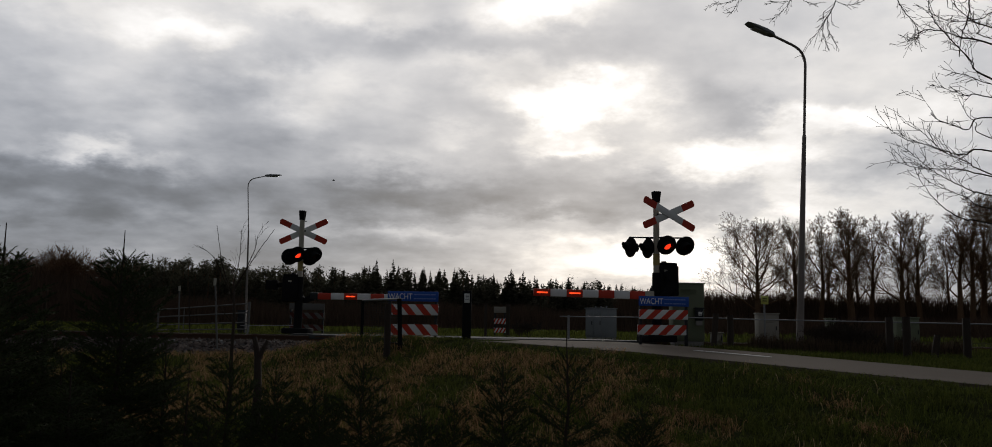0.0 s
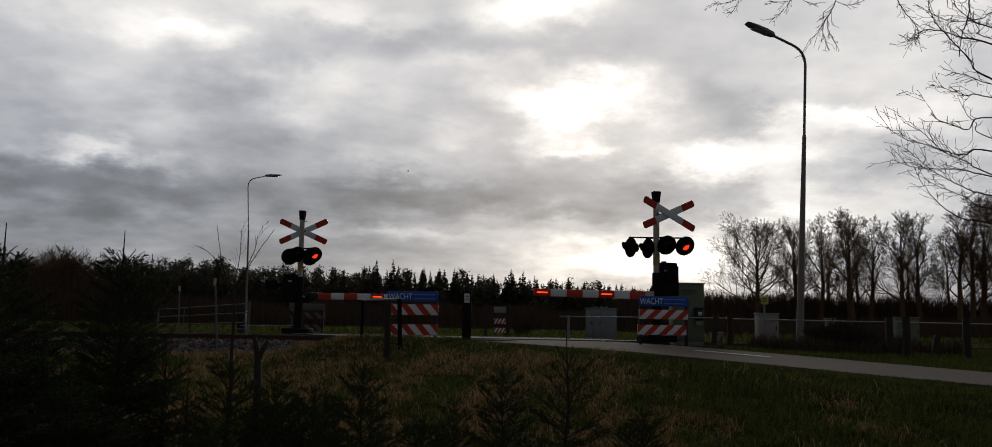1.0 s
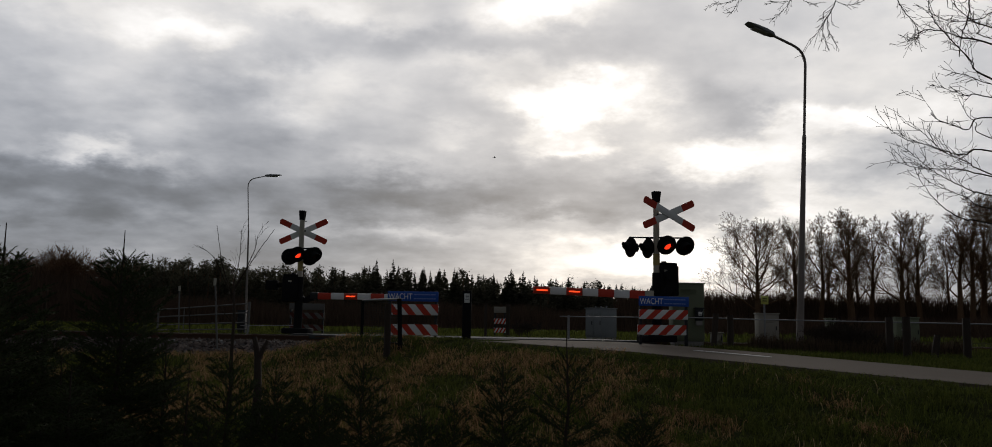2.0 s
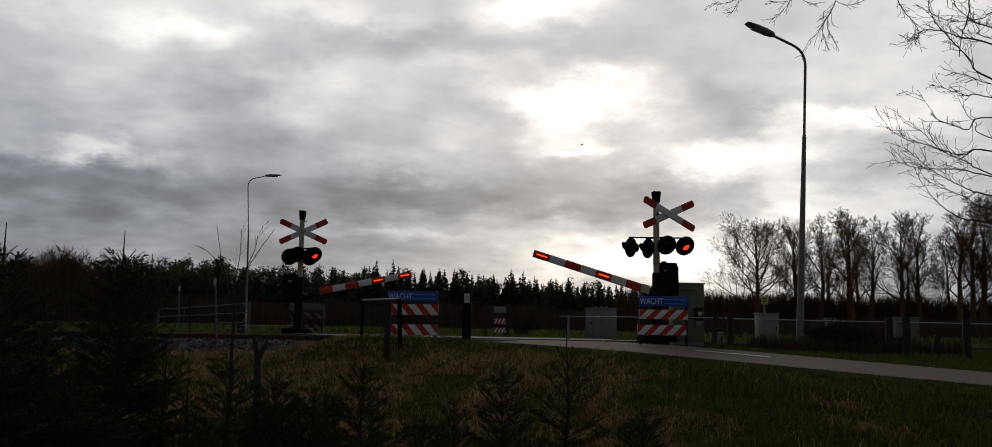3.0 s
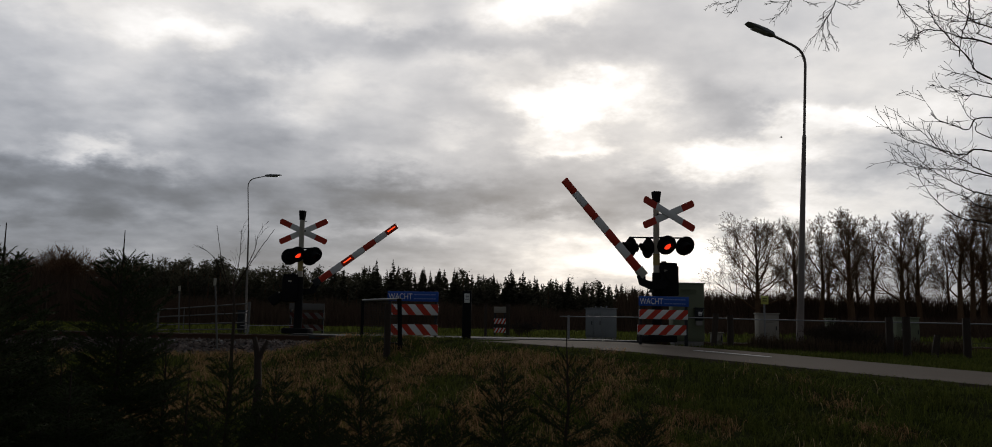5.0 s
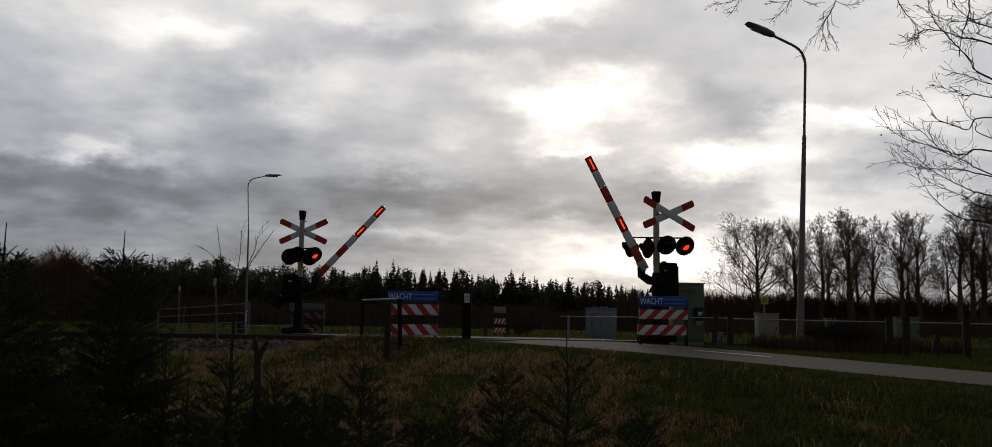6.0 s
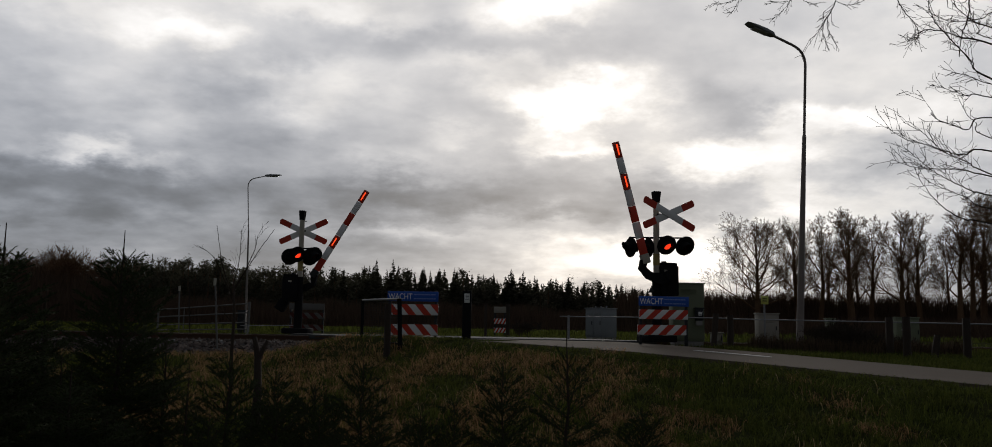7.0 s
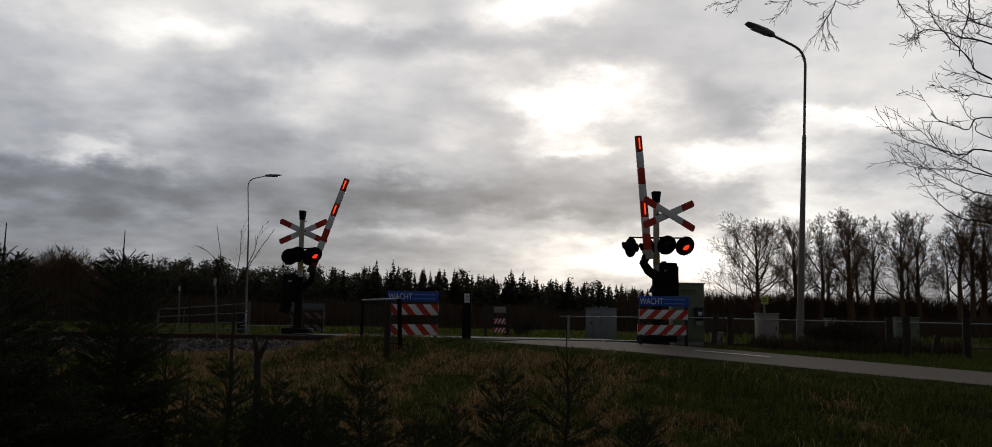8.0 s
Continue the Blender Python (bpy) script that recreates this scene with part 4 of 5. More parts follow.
# ---- the row of bare trees beyond the track ----
def bough(V, F, p, d, length, r, rng, level, thin):
    """A limb that sweeps upwards, with side branches that grow shorter towards its tip."""
    steps = (8, 6, 5, 3, 2)[level]
    path, radii = [p.copy()], [r]
    d, q = d.normalized(), p.copy()
    side = 1 if rng.random() < 0.5 else -1
    swing = d.orthogonal().normalized()
    swing.rotate(Matrix.Rotation(rng.uniform(0, 6.283), 3, d))
    for k in range(steps):
        d = (d + Vector((rng.gauss(0, 0.09), rng.gauss(0, 0.09), rng.gauss(0.05, 0.07)))).normalized()
        q = q + d * (length / steps)
        f = (k + 1) / steps
        path.append(q.copy())
        radii.append(max(thin, r * (1 - 0.8 * f)))
        if level < 4 and f > (0.2 if level else 0.3):
            for _ in range((2, 1, 1, 1)[level]):
                side = -side
                swing.rotate(Matrix.Rotation(rng.uniform(-0.9, 0.9), 3, d))
                out = (swing - d * swing.dot(d)).normalized() * side
                a = radians(rng.uniform(28, 52))
                bough(V, F, q, d * math.cos(a) + out * math.sin(a), length * (0.60 - 0.28 * f) * rng.uniform(0.75, 1.15), max(thin, radii[-1] * 0.62), rng, level + 1, thin)
    tube(V, F, path, radii, 5 if level < 2 else 3)


def bare_tree(seed, h, wide, stems, fork):
    """A bole with rising limbs all along it and a domed crown of fine twigs."""
    rng = random.Random(seed)
    root = thing("bare_tree", pose(0, 0, 0), "tall leafless deciduous tree in a row beyond the track", "tree", "row of bare trees")
    V, F = [], []
    r = h * 0.022
    top = h * 0.74
    trunk = [Vector((0, 0, -0.3))]
    for k in range(1, 9):
        trunk.append(Vector((trunk[-1].x + rng.uniform(-0.12, 0.12), trunk[-1].y + rng.uniform(-0.12, 0.12), top * k / 8)))
    tube(V, F, trunk, [r * 1.5] + [r * (1.10 - 0.105 * k) for k in range(8)], 9)
    raw("trunk", V, F, FAR_BARK, root, flat=False)
    V, F = [], []

    def bole(f):
        k = min(7.999, f * 8)
        return trunk[int(k)].lerp(trunk[int(k) + 1], k - int(k))

    # limbs all along the bole, level and long below, steep and short above: a domed crown
    for j in range(stems):
        g = j / (stems - 1)
        f = fork + (1.0 - fork) * g
        a = 2.4 * j + seed + rng.uniform(-0.4, 0.4)
        steep = 0.30 + 1.35 * g + rng.uniform(-0.15, 0.25) + (0.35 if wide < 0.7 else 0.0)
        reach = h * wide * (0.40 - 0.06 * g) * rng.uniform(0.85, 1.12) * (1.2 if wide < 0.7 else 1.0)
        bough(V, F, bole(f), Vector((math.cos(a), math.sin(a), steep)), reach, r * (0.42 - 0.16 * g) * rng.uniform(0.8, 1.15), rng, 0, 0.0095)
    bough(V, F, trunk[-1], Vector((0.05, 0.05, 1)), h * 0.25, r * 0.30, rng, 0, 0.0095)
    raw("crown", V, F, FAR_BARK, root, "bare branching crown")
    return root


def build_tree_row():
    kinds = [bare_tree(11, 13.0, 1.05, 18, 0.32), bare_tree(23, 13.0, 0.58, 8, 0.40), bare_tree(37, 13.0, 0.66, 9, 0.34), bare_tree(52, 13.0, 0.54, 7, 0.46)]
    # x, kind, height, stretch sideways
    row = [(27.3, 0, 0.88, 1.22), (31.6, 1, 0.86, 1.0), (33.9, 3, 0.93, 1.0), (35.6, 2, 0.95, 1.0), (37.6, 1, 0.96, 1.1), (39.4, 3, 0.94, 1.0), (41.6, 2, 0.96, 1.0), (43.6, 1, 0.95, 1.0),
           (45.8, 3, 0.94, 1.1), (47.8, 2, 1.02, 1.0), (50.6, 1, 1.10, 1.1), (52.8, 0, 1.10, 0.7), (55.5, 2, 1.08, 1.1), (58.4, 3, 1.06, 1.1), (61.5, 0, 1.04, 0.9)]
    rng = random.Random(5)
    used = set()
    for x, k, size, wide in row:
        m = pose(x, 88 + rng.uniform(-2, 4) - (x - 26) * 0.06, 1.1, 0, 0, rng.uniform(0, 360))
        ob = copy_thing(kinds[k], m) if k in used else kinds[k]
        used.add(k)
        ob.matrix_basis = m
        ob.scale = (size * wide, size * wide, size)
    # slighter trees between and behind
    for x in (31.0, 35.0, 38.8, 43.0, 47.2, 51.6, 56.2):
        size = rng.uniform(0.80, 0.93)
        ob = copy_thing(kinds[rng.choice((1, 2, 3))], pose(x * 1.07, 96 + rng.uniform(-2, 3), 1.1, 0, 0, rng.uniform(0, 360)))
        ob.scale = (size * 0.9, size * 0.9, size)


build_tree_row()


# ---- far woods ----
def wood_top(x):
    pts = [(-140, 15.5), (-98, 14.8), (-86, 17.0), (-78, 14.5), (-70, 13.8), (-60, 13.9), (-48, 12.7), (-36, 12.8), (-28, 12.4), (-24, 13.8), (-17, 13.5), (-8, 13.0), (2, 12.2),
           (10, 11.8), (18, 11.2), (27, 10.2), (35, 9.2), (43, 9.0), (80, 8.0), (160, 8.0)]
    for (x0, a), (x1, b) in zip(pts, pts[1:]):
        if x0 <= x <= x1:
            return a + (b - a) * (x - x0) / (x1 - x0)
    return 9.0


def spire(V, F, p, h, w, rng):
    """A far spruce: a stem with ragged boughs at uneven heights, some missing on one side."""
    tube(V, F, [p, p + Vector((0, 0, h))], [0.14, 0.02], 4)
    n = int(h * 24)
    thin_side, gap = rng.uniform(0, 6.283), rng.uniform(0.0, 0.5)
    for k in range(n):
        f = rng.random()
        a = rng.uniform(0, 6.283)
        lean = 1.0 - gap * max(0.0, math.cos(a - thin_side))
        r = (w * (1 - f) ** 0.9 * rng.uniform(0.45, 1.2) + 0.07) * lean
        c, s = math.cos(a), math.sin(a)
        o = p + Vector((0, 0, h * (0.08 + 0.91 * f)))
        tip = o + Vector((c * r, s * r, r * rng.uniform(-0.40, 0.05)))
        mid = o.lerp(tip, rng.uniform(0.45, 0.7))
        wd = r * rng.uniform(0.20, 0.40) + 0.06
        i = len(V)
        V += [tuple(o), tuple(mid + Vector((-s * wd, c * wd, -0.10))), tuple(tip), tuple(mid + Vector((s * wd, -c * wd, -0.10))), tuple(mid - Vector((0, 0, wd * 0.9 + 0.06)))]
        F += [(i, i + 1, i + 2), (i, i + 2, i + 3), (i, i + 4, i + 2)]


def clump(V, F, c, size, n, rng):
    for _ in range(n):
        o = c + Vector((rng.gauss(0, 0.45), rng.gauss(0, 0.45), rng.gauss(0, 0.30))) * size
        i = len(V)
        for _ in range(3):
            V.append(tuple(o + Vector((rng.uniform(-1, 1), rng.uniform(-1, 1), rng.uniform(-0.8, 0.8))) * size * 0.30))
        F.append((i, i + 1, i + 2))


def pine(V, F, T, S, p, h, rng):
    """A far pine: bare stem below, ragged clumps of needles above."""
    lean = Vector((rng.uniform(-0.5, 0.5), 0, 0))
    tube(T, S, [p, p + Vector((0, 0, h * 0.6)) + lean * 0.5, p + Vector((0, 0, h)) + lean], [0.2, 0.13, 0.04], 4)
    for k in range(34):
        f = rng.uniform(0.30, 1.0) ** 0.7
        r = (1.9 * math.sin(math.pi * min(1, 0.25 + 0.75 * f))) * rng.uniform(0.2, 1.0) + 0.15
        a = rng.uniform(0, 6.28)
        clump(V, F, p + lean * f + Vector((math.cos(a) * r, math.sin(a) * r, h * f)), rng.uniform(0.7, 1.2), 18, rng)


def build_far_woods():
    rng = random.Random(77)
    V, F, T, S = [], [], [], []
    x = -135.0
    while x < 62:
        top = wood_top(x) - 1.1
        for row, (d, f) in enumerate(((158, 0.80), (161, 0.97), (166, 0.86), (171, 0.95), (178, 0.90), (186, 0.90))):
            px = (x + rng.uniform(-1.2, 1.2)) * d / 170
            h = (top + 0.9) * f * d / 170 * (rng.uniform(0.84, 1.0) + (0.08 if rng.random() < 0.25 else 0.0))
            p = Vector((px, d + rng.uniform(-2, 2), 1.0))
            if x < -76:
                continue
            if rng.random() < (0.8 if x < -27 else 0.07):
                pine(V, F, T, S, p, h, rng)
            else:
                spire(V, F, p, h, h * rng.uniform(0.20, 0.30), rng)
        # a lower storey fills the wood behind the tall crowns
        for d, f in ((163, 0.66), (174, 0.74), (190, 0.80)):
            if x > -76:
                spire(V, F, Vector(((x + rng.uniform(-1.2, 1.2)) * d / 170, d, 1.0)), top * f * d / 170 * rng.uniform(0.9, 1.05), 3.0, rng)
        x += 1.6 if x < -27 else 1.6
    ob = raw("conifer_wood", V, F, HAZED_NEEDLES)
    tagged(ob, "far dark wood of spruces and pines, its colour lifted for haze", "woodland", kind="stuff")
    # leafless trees and brushwood at the wood's edge
    x = -140.0
    while x < -70:
        for d in (158, 166, 176):
            h = (wood_top(x) - 1.1) * rng.uniform(0.75, 1.0) * d / 170
            p = Vector(((x + rng.uniform(-2, 2)) * d / 170, d, 1.0))
            tube(T, S, [p, p + Vector((0, 0, h * 0.4))], [0.25, 0.18], 4)
            for _ in range(4):
                grow(T, S, p + Vector((0, 0, h * rng.uniform(0.2, 0.4))), Vector((rng.uniform(-1, 1), rng.uniform(-1, 1), 1.4)), h * 0.30, 0.10, rng, 3, 0.035, (2, 3), 0.2, 0.2, 0.74)
        x += 2.0
    ob = raw("leafless_wood", T, S, FAR_BARK)
    tagged(ob, "far leafless trees and pine stems", "woodland", kind="stuff")
    V, F = [], []

    def brush(x0, x1, y0, y1, height, count, size):
        for _ in range(count):
            x, y = rng.uniform(x0, x1), rng.uniform(y0, y1)
            h = height(x) * rng.random() ** 0.7
            o = Vector((x, y, 1.0))
            lean = Vector((rng.gauss(0, 0.45), rng.uniform(-0.3, 0.3), 0)) * size
            w = size * rng.uniform(0.015, 0.06)
            z0 = -0.1 if rng.random() < 0.4 else max(-0.1, h - size * rng.uniform(1.0, 2.6))
            i = len(V)
            V.extend([tuple(o + Vector((-w, 0, z0))), tuple(o + Vector((w, rng.uniform(-w, w), z0))), tuple(o + lean + Vector((0, 0, h)))])
            F.append((i, i + 1, i + 2))

    brush(-140, 62, 146, 158, lambda x: (wood_top(x * 1.1) - 1) * (0.46 + 0.12 * noise.noise((x * 0.12, 3, 0))), 52000, 1.5)
    brush(-140, -68, 150, 172, lambda x: (wood_top(x) - 1.5) * 0.80, 26000, 2.2)
    brush(14, 74, 92, 101, lambda x: 5.3 + 0.8 * noise.noise((x * 0.25, 0, 0)) + 0.6 * noise.noise((x * 0.9, 0, 0)), 42000, 1.0)
    brush(13.5, 44, 55, 60, lambda x: 1.5 + 0.03 * (x - 14) + 0.7 * noise.noise((x * 0.35, 4, 0)), 22000, 0.6)
    ob = raw("brushwood", V, F, TWIGS)
    tagged(ob, "brown leafless brushwood along the wood's edge", "brushwood", kind="stuff")


build_far_woods()


# ---- young spruces on the bank ----
def young_spruce(seed, h, w, leader, label, dense=1.0, spacing=1.0):
    """A young spruce of height h and half width w; leader: the bare top shoot's length."""
    rng = random.Random(seed)
    root = thing("young_spruce", pose(0, 0, 0), label, "spruce", "young spruces")
    V, F, NV, NF = [], [], [], []
    stem = [Vector((0, 0, -0.15))]
    for k in range(1, 9):
        stem.append(Vector((rng.uniform(-0.01, 0.01) * h, rng.uniform(-0.01, 0.01) * h, h * k / 8)))
    stem[-1].x, stem[-1].y = stem[-2].x, stem[-2].y
    tube(V, F, stem, [0.015 * h * (1 - 0.117 * k) + 0.0015 for k in range(9)], 6)

    def needles(a, b, length, step):
        way = (b - a)
        n = max(1, int(way.length / step))
        way.normalize()
        s0 = way.orthogonal().normalized()
        s1 = way.cross(s0)
        for k in range(n):
            o = a.lerp(b, (k + rng.random()) / n)
            t = rng.uniform(0, 6.283)
            out = (s0 * math.cos(t) + s1 * math.sin(t)) * 0.8 + way * 0.6
            tip = o + out * length * rng.uniform(0.7, 1.2)
            side = way.cross(out).normalized() * 0.0036
            i = len(NV)
            NV.extend([tuple(o - side), tuple(o + side), tuple(tip)])
            NF.append((i, i + 1, i + 2))

    def shoot(p, d, length, r, level):
        pts, q = [p], p.copy()
        n = max(2, int(length / 0.07))
        for k in range(n):
            d = (d + Vector((rng.uniform(-1, 1), rng.uniform(-1, 1), rng.uniform(-0.6, 1.0))) * 0.07).normalized()
            q = q + d * (length / n)
            pts.append(q.copy())
            if level < 2 and k >= (1 if level == 0 else 0) and k < n - 1:
                for sgn in (-1, 1):
                    if rng.random() < 0.85 * dense:
                        flat = d.cross(Vector((0, 0, 1)))
                        if flat.length < 0.1:
                            continue
                        nd = d * 0.75 + flat.normalized() * sgn * 0.7 + Vector((0, 0, rng.uniform(-0.12, 0.12)))
                        shoot(q.copy(), nd.normalized(), length * (1 - (k + 1) / (n + 1)) * rng.uniform(0.35, 0.62) + 0.03, r * 0.55, level + 1)
        tube(V, F, pts, [max(0.0012, r * (1 - 0.7 * k / n)) for k in range(n + 1)], 3)
        for a, b in zip(pts, pts[1:]):
            needles(a, b, 0.021, 0.0026 / dense)

    crown_top = h - leader
    z = 0.06 * h
    gap = (0.075 + 0.035 * h) * spacing
    while z < crown_top + 0.01:
        f = min(1.0, z / crown_top)
        reach = w * (1 - f) ** 0.7 + 0.10 + 0.05 * w
        n = rng.randint(5, 7)
        for j in range(n):
            a = 2 * math.pi * (j + rng.uniform(-0.25, 0.25)) / n + z * 7
            rise = 0.15 + 0.75 * f + rng.uniform(-0.1, 0.15)
            shoot(Vector((stem[4].x * 0.5, stem[4].y * 0.5, z + rng.uniform(-0.03, 0.03))), Vector((math.cos(a), math.sin(a), rise)).normalized(), reach * rng.uniform(0.75, 1.15), 0.003 + 0.004 * reach, 0)
        z += gap * rng.uniform(0.8, 1.15) * (1 - 0.35 * f)
    needles(Vector((stem[-1].x, stem[-1].y, crown_top)), stem[-1], 0.010, 0.006)
    raw("stem", V, F, BARK, root, "brown stem and shoots")
    raw("needle_cover", NV, NF, NEEDLES, root, "dark green needles")["kind"] = "stuff"
    return root


def build_spruces():
    tall = young_spruce(3, 2.6, 0.95, 0.30, "dark green young spruce taller than a person", 0.8)
    mid = young_spruce(8, 1.6, 0.62, 0.34, "young spruce with a long bare leader shoot", 0.62, 1.45)
    low = young_spruce(15, 1.15, 0.45, 0.14, "low young spruce among the grass", 0.75)
    low2 = young_spruce(21, 1.0, 0.50, 0.10, "low bushy young spruce among the grass", 0.8)
    rear = [(tall, -3.78, 5.2, 3.25, 10), (tall, -3.88, 6.2, 2.55, 140), (tall, -4.02, 7.0, 2.39, 100), (tall, -3.67, 8.5, 2.50, 200), (mid, 0.68, 8.0, 1.69, 0), (low, 0.09, 8.5, 1.29, 40), (low, -1.27, 8.5, 1.30, 140),
            (low2, 1.33, 7.8, 0.90, 80), (low, -0.36, 8.2, 0.98, 250), (low2, -0.62, 7.6, 0.85, 300), (low2, -1.67, 8.2, 1.05, 20), (low, -1.05, 7.7, 0.95, 190), (low2, -1.5, 7.6, 0.88, 222)]
    front = [(low, -2.1, 8.4, 1.2, 15), (low, -2.42, 8.0, 1.37, 210), (mid, -2.62, 7.5, 1.25, 170), (mid, -3.46, 7.0, 1.33, 60), (low2, -1.85, 7.5, 1.05, 130), (mid, -3.96, 7.6, 1.63, 280),
             (low2, 0.40, 7.2, 0.72, 10), (low2, -2.9, 6.6, 0.95, 33), (low, -2.2, 6.8, 0.92, 75), (low2, -1.35, 7.0, 0.74, 95), (tall, -3.1, 6.4, 1.25, 111), (mid, -3.35, 8.9, 1.55, 20),
             (mid, -4.3, 8.3, 1.9, 55)]
    used = set()
    size = {tall: 2.6, mid: 1.6, low: 1.15, low2: 1.0}
    for ob, x, y, top, turn in rear + front:
        z = ground_height(x, y) - 0.02
        s = (top - z) / size[ob]
        m = pose(x, y, z, 0, 0, turn)
        if ob in used:
            new_ob = copy_thing(ob, m)
        else:
            new_ob = ob
            used.add(ob)
        new_ob.matrix_basis = m
        k = s * 0.85 if ob is not tall else max(s, 0.8)
        new_ob.scale = (k, k, s)


build_spruces()


# ---- the bare tree beside the camera ----
def twiggy_limb(V, F, pts, r0, r1, rng, side, reach):
    """A bent limb through a few points, with fine side twigs."""
    pts = [Vector(p) for p in pts]
    path = []
    for k in range(len(pts) - 1):
        p0, p1, p2, p3 = pts[max(k - 1, 0)], pts[k], pts[k + 1], pts[min(k + 2, len(pts) - 1)]
        for j in range(7):
            t = j / 7
            path.append(0.5 * (2 * p1 + (p2 - p0) * t + (2 * p0 - 5 * p1 + 4 * p2 - p3) * t * t + (3 * p1 - p0 - 3 * p2 + p3) * t ** 3)
                        + Vector((rng.uniform(-1, 1), rng.uniform(-1, 1), rng.uniform(-1, 1))) * 0.004)
    path.append(pts[-1])
    n = len(path)
    tube(V, F, path, [r0 + (r1 - r0) * (k / (n - 1)) ** 0.45 for k in range(n)], 6)
    for k in range(3, n - 1):
        for _ in range(side):
            if rng.random() < 0.5 and k > 0.2 * n:
                d = (path[k + 1] - path[k]).normalized()
                turn = Vector((rng.uniform(-1, 1), rng.uniform(-0.6, 0.6), rng.uniform(-1, 1)))
                turn = (turn - d * turn.dot(d)).normalized()
                nd = d * rng.uniform(0.8, 1.1) + turn * rng.uniform(0.35, 0.65)
                grow(V, F, path[k], nd, reach * rng.uniform(0.4, 1.5), max(0.0022, (r0 + (r1 - r0) * (k / n) ** 0.45) * 0.5), rng, 1, 0.0017, (1, 2), 0.08, 0.06, 0.6)


def build_near_tree():
    rng = random.Random(91)
    z0 = ground_height(5.15, 7.0)
    root = thing("near_bare_tree", pose(0, 0, 0), "leafless tree with thin drooping twigs beside the road", "tree")
    V, F = [], []
    tube(V, F, [Vector((5.12, 7.0, z0 - 0.2)), Vector((5.17, 7.0, 2.0)), Vector((5.28, 7.0, 3.4)), Vector((5.36, 7.0, 5.2)), Vector((5.3, 7.05, 7.0))], [0.16, 0.12, 0.10, 0.075, 0.03], 12)
    raw("trunk", V, F, BARK, root, "rough brown trunk", flat=False)
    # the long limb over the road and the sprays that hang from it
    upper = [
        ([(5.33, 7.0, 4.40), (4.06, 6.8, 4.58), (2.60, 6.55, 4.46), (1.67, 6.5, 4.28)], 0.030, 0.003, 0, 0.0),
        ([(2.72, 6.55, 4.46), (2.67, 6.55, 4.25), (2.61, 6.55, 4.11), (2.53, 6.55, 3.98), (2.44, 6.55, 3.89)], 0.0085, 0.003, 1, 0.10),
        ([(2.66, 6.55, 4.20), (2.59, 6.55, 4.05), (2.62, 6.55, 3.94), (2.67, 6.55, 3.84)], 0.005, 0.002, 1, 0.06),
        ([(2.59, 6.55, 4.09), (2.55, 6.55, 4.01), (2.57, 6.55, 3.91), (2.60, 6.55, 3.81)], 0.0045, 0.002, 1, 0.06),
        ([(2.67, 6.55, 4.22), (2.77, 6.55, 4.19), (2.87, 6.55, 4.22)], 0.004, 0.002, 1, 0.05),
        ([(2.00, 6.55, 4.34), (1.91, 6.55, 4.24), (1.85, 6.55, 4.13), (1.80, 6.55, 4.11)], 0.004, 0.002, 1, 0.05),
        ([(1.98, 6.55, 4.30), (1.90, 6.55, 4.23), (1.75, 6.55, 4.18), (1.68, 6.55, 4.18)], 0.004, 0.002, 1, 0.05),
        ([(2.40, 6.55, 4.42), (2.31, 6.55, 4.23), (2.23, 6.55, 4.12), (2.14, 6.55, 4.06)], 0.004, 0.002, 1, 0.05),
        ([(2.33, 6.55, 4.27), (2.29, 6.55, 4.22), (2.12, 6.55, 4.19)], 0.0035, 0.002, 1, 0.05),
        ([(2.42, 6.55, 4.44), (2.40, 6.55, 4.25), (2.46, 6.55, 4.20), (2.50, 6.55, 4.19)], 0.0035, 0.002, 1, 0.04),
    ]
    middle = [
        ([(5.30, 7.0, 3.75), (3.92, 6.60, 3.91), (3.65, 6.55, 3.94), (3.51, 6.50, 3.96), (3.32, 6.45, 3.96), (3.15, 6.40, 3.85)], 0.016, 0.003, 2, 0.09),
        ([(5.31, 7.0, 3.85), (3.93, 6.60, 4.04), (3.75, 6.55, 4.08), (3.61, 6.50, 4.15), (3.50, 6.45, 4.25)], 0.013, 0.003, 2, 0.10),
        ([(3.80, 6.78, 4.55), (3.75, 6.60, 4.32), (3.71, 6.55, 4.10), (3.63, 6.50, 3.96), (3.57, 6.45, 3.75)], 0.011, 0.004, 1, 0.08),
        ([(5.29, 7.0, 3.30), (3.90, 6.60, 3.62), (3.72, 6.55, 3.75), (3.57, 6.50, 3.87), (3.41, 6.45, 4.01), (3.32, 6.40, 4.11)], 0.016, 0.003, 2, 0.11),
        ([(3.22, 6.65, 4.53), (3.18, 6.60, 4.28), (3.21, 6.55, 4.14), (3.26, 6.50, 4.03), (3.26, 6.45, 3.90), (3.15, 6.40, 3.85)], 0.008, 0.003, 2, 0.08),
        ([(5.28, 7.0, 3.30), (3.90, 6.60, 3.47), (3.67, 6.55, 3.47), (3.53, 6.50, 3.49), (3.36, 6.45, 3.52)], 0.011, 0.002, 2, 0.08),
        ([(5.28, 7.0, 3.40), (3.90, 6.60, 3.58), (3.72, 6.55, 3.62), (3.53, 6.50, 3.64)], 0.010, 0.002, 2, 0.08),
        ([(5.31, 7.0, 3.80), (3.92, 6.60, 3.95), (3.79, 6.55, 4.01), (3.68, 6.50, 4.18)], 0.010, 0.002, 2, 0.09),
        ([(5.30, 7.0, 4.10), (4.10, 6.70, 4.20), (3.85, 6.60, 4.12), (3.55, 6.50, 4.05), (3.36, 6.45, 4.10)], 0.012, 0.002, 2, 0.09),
    ]
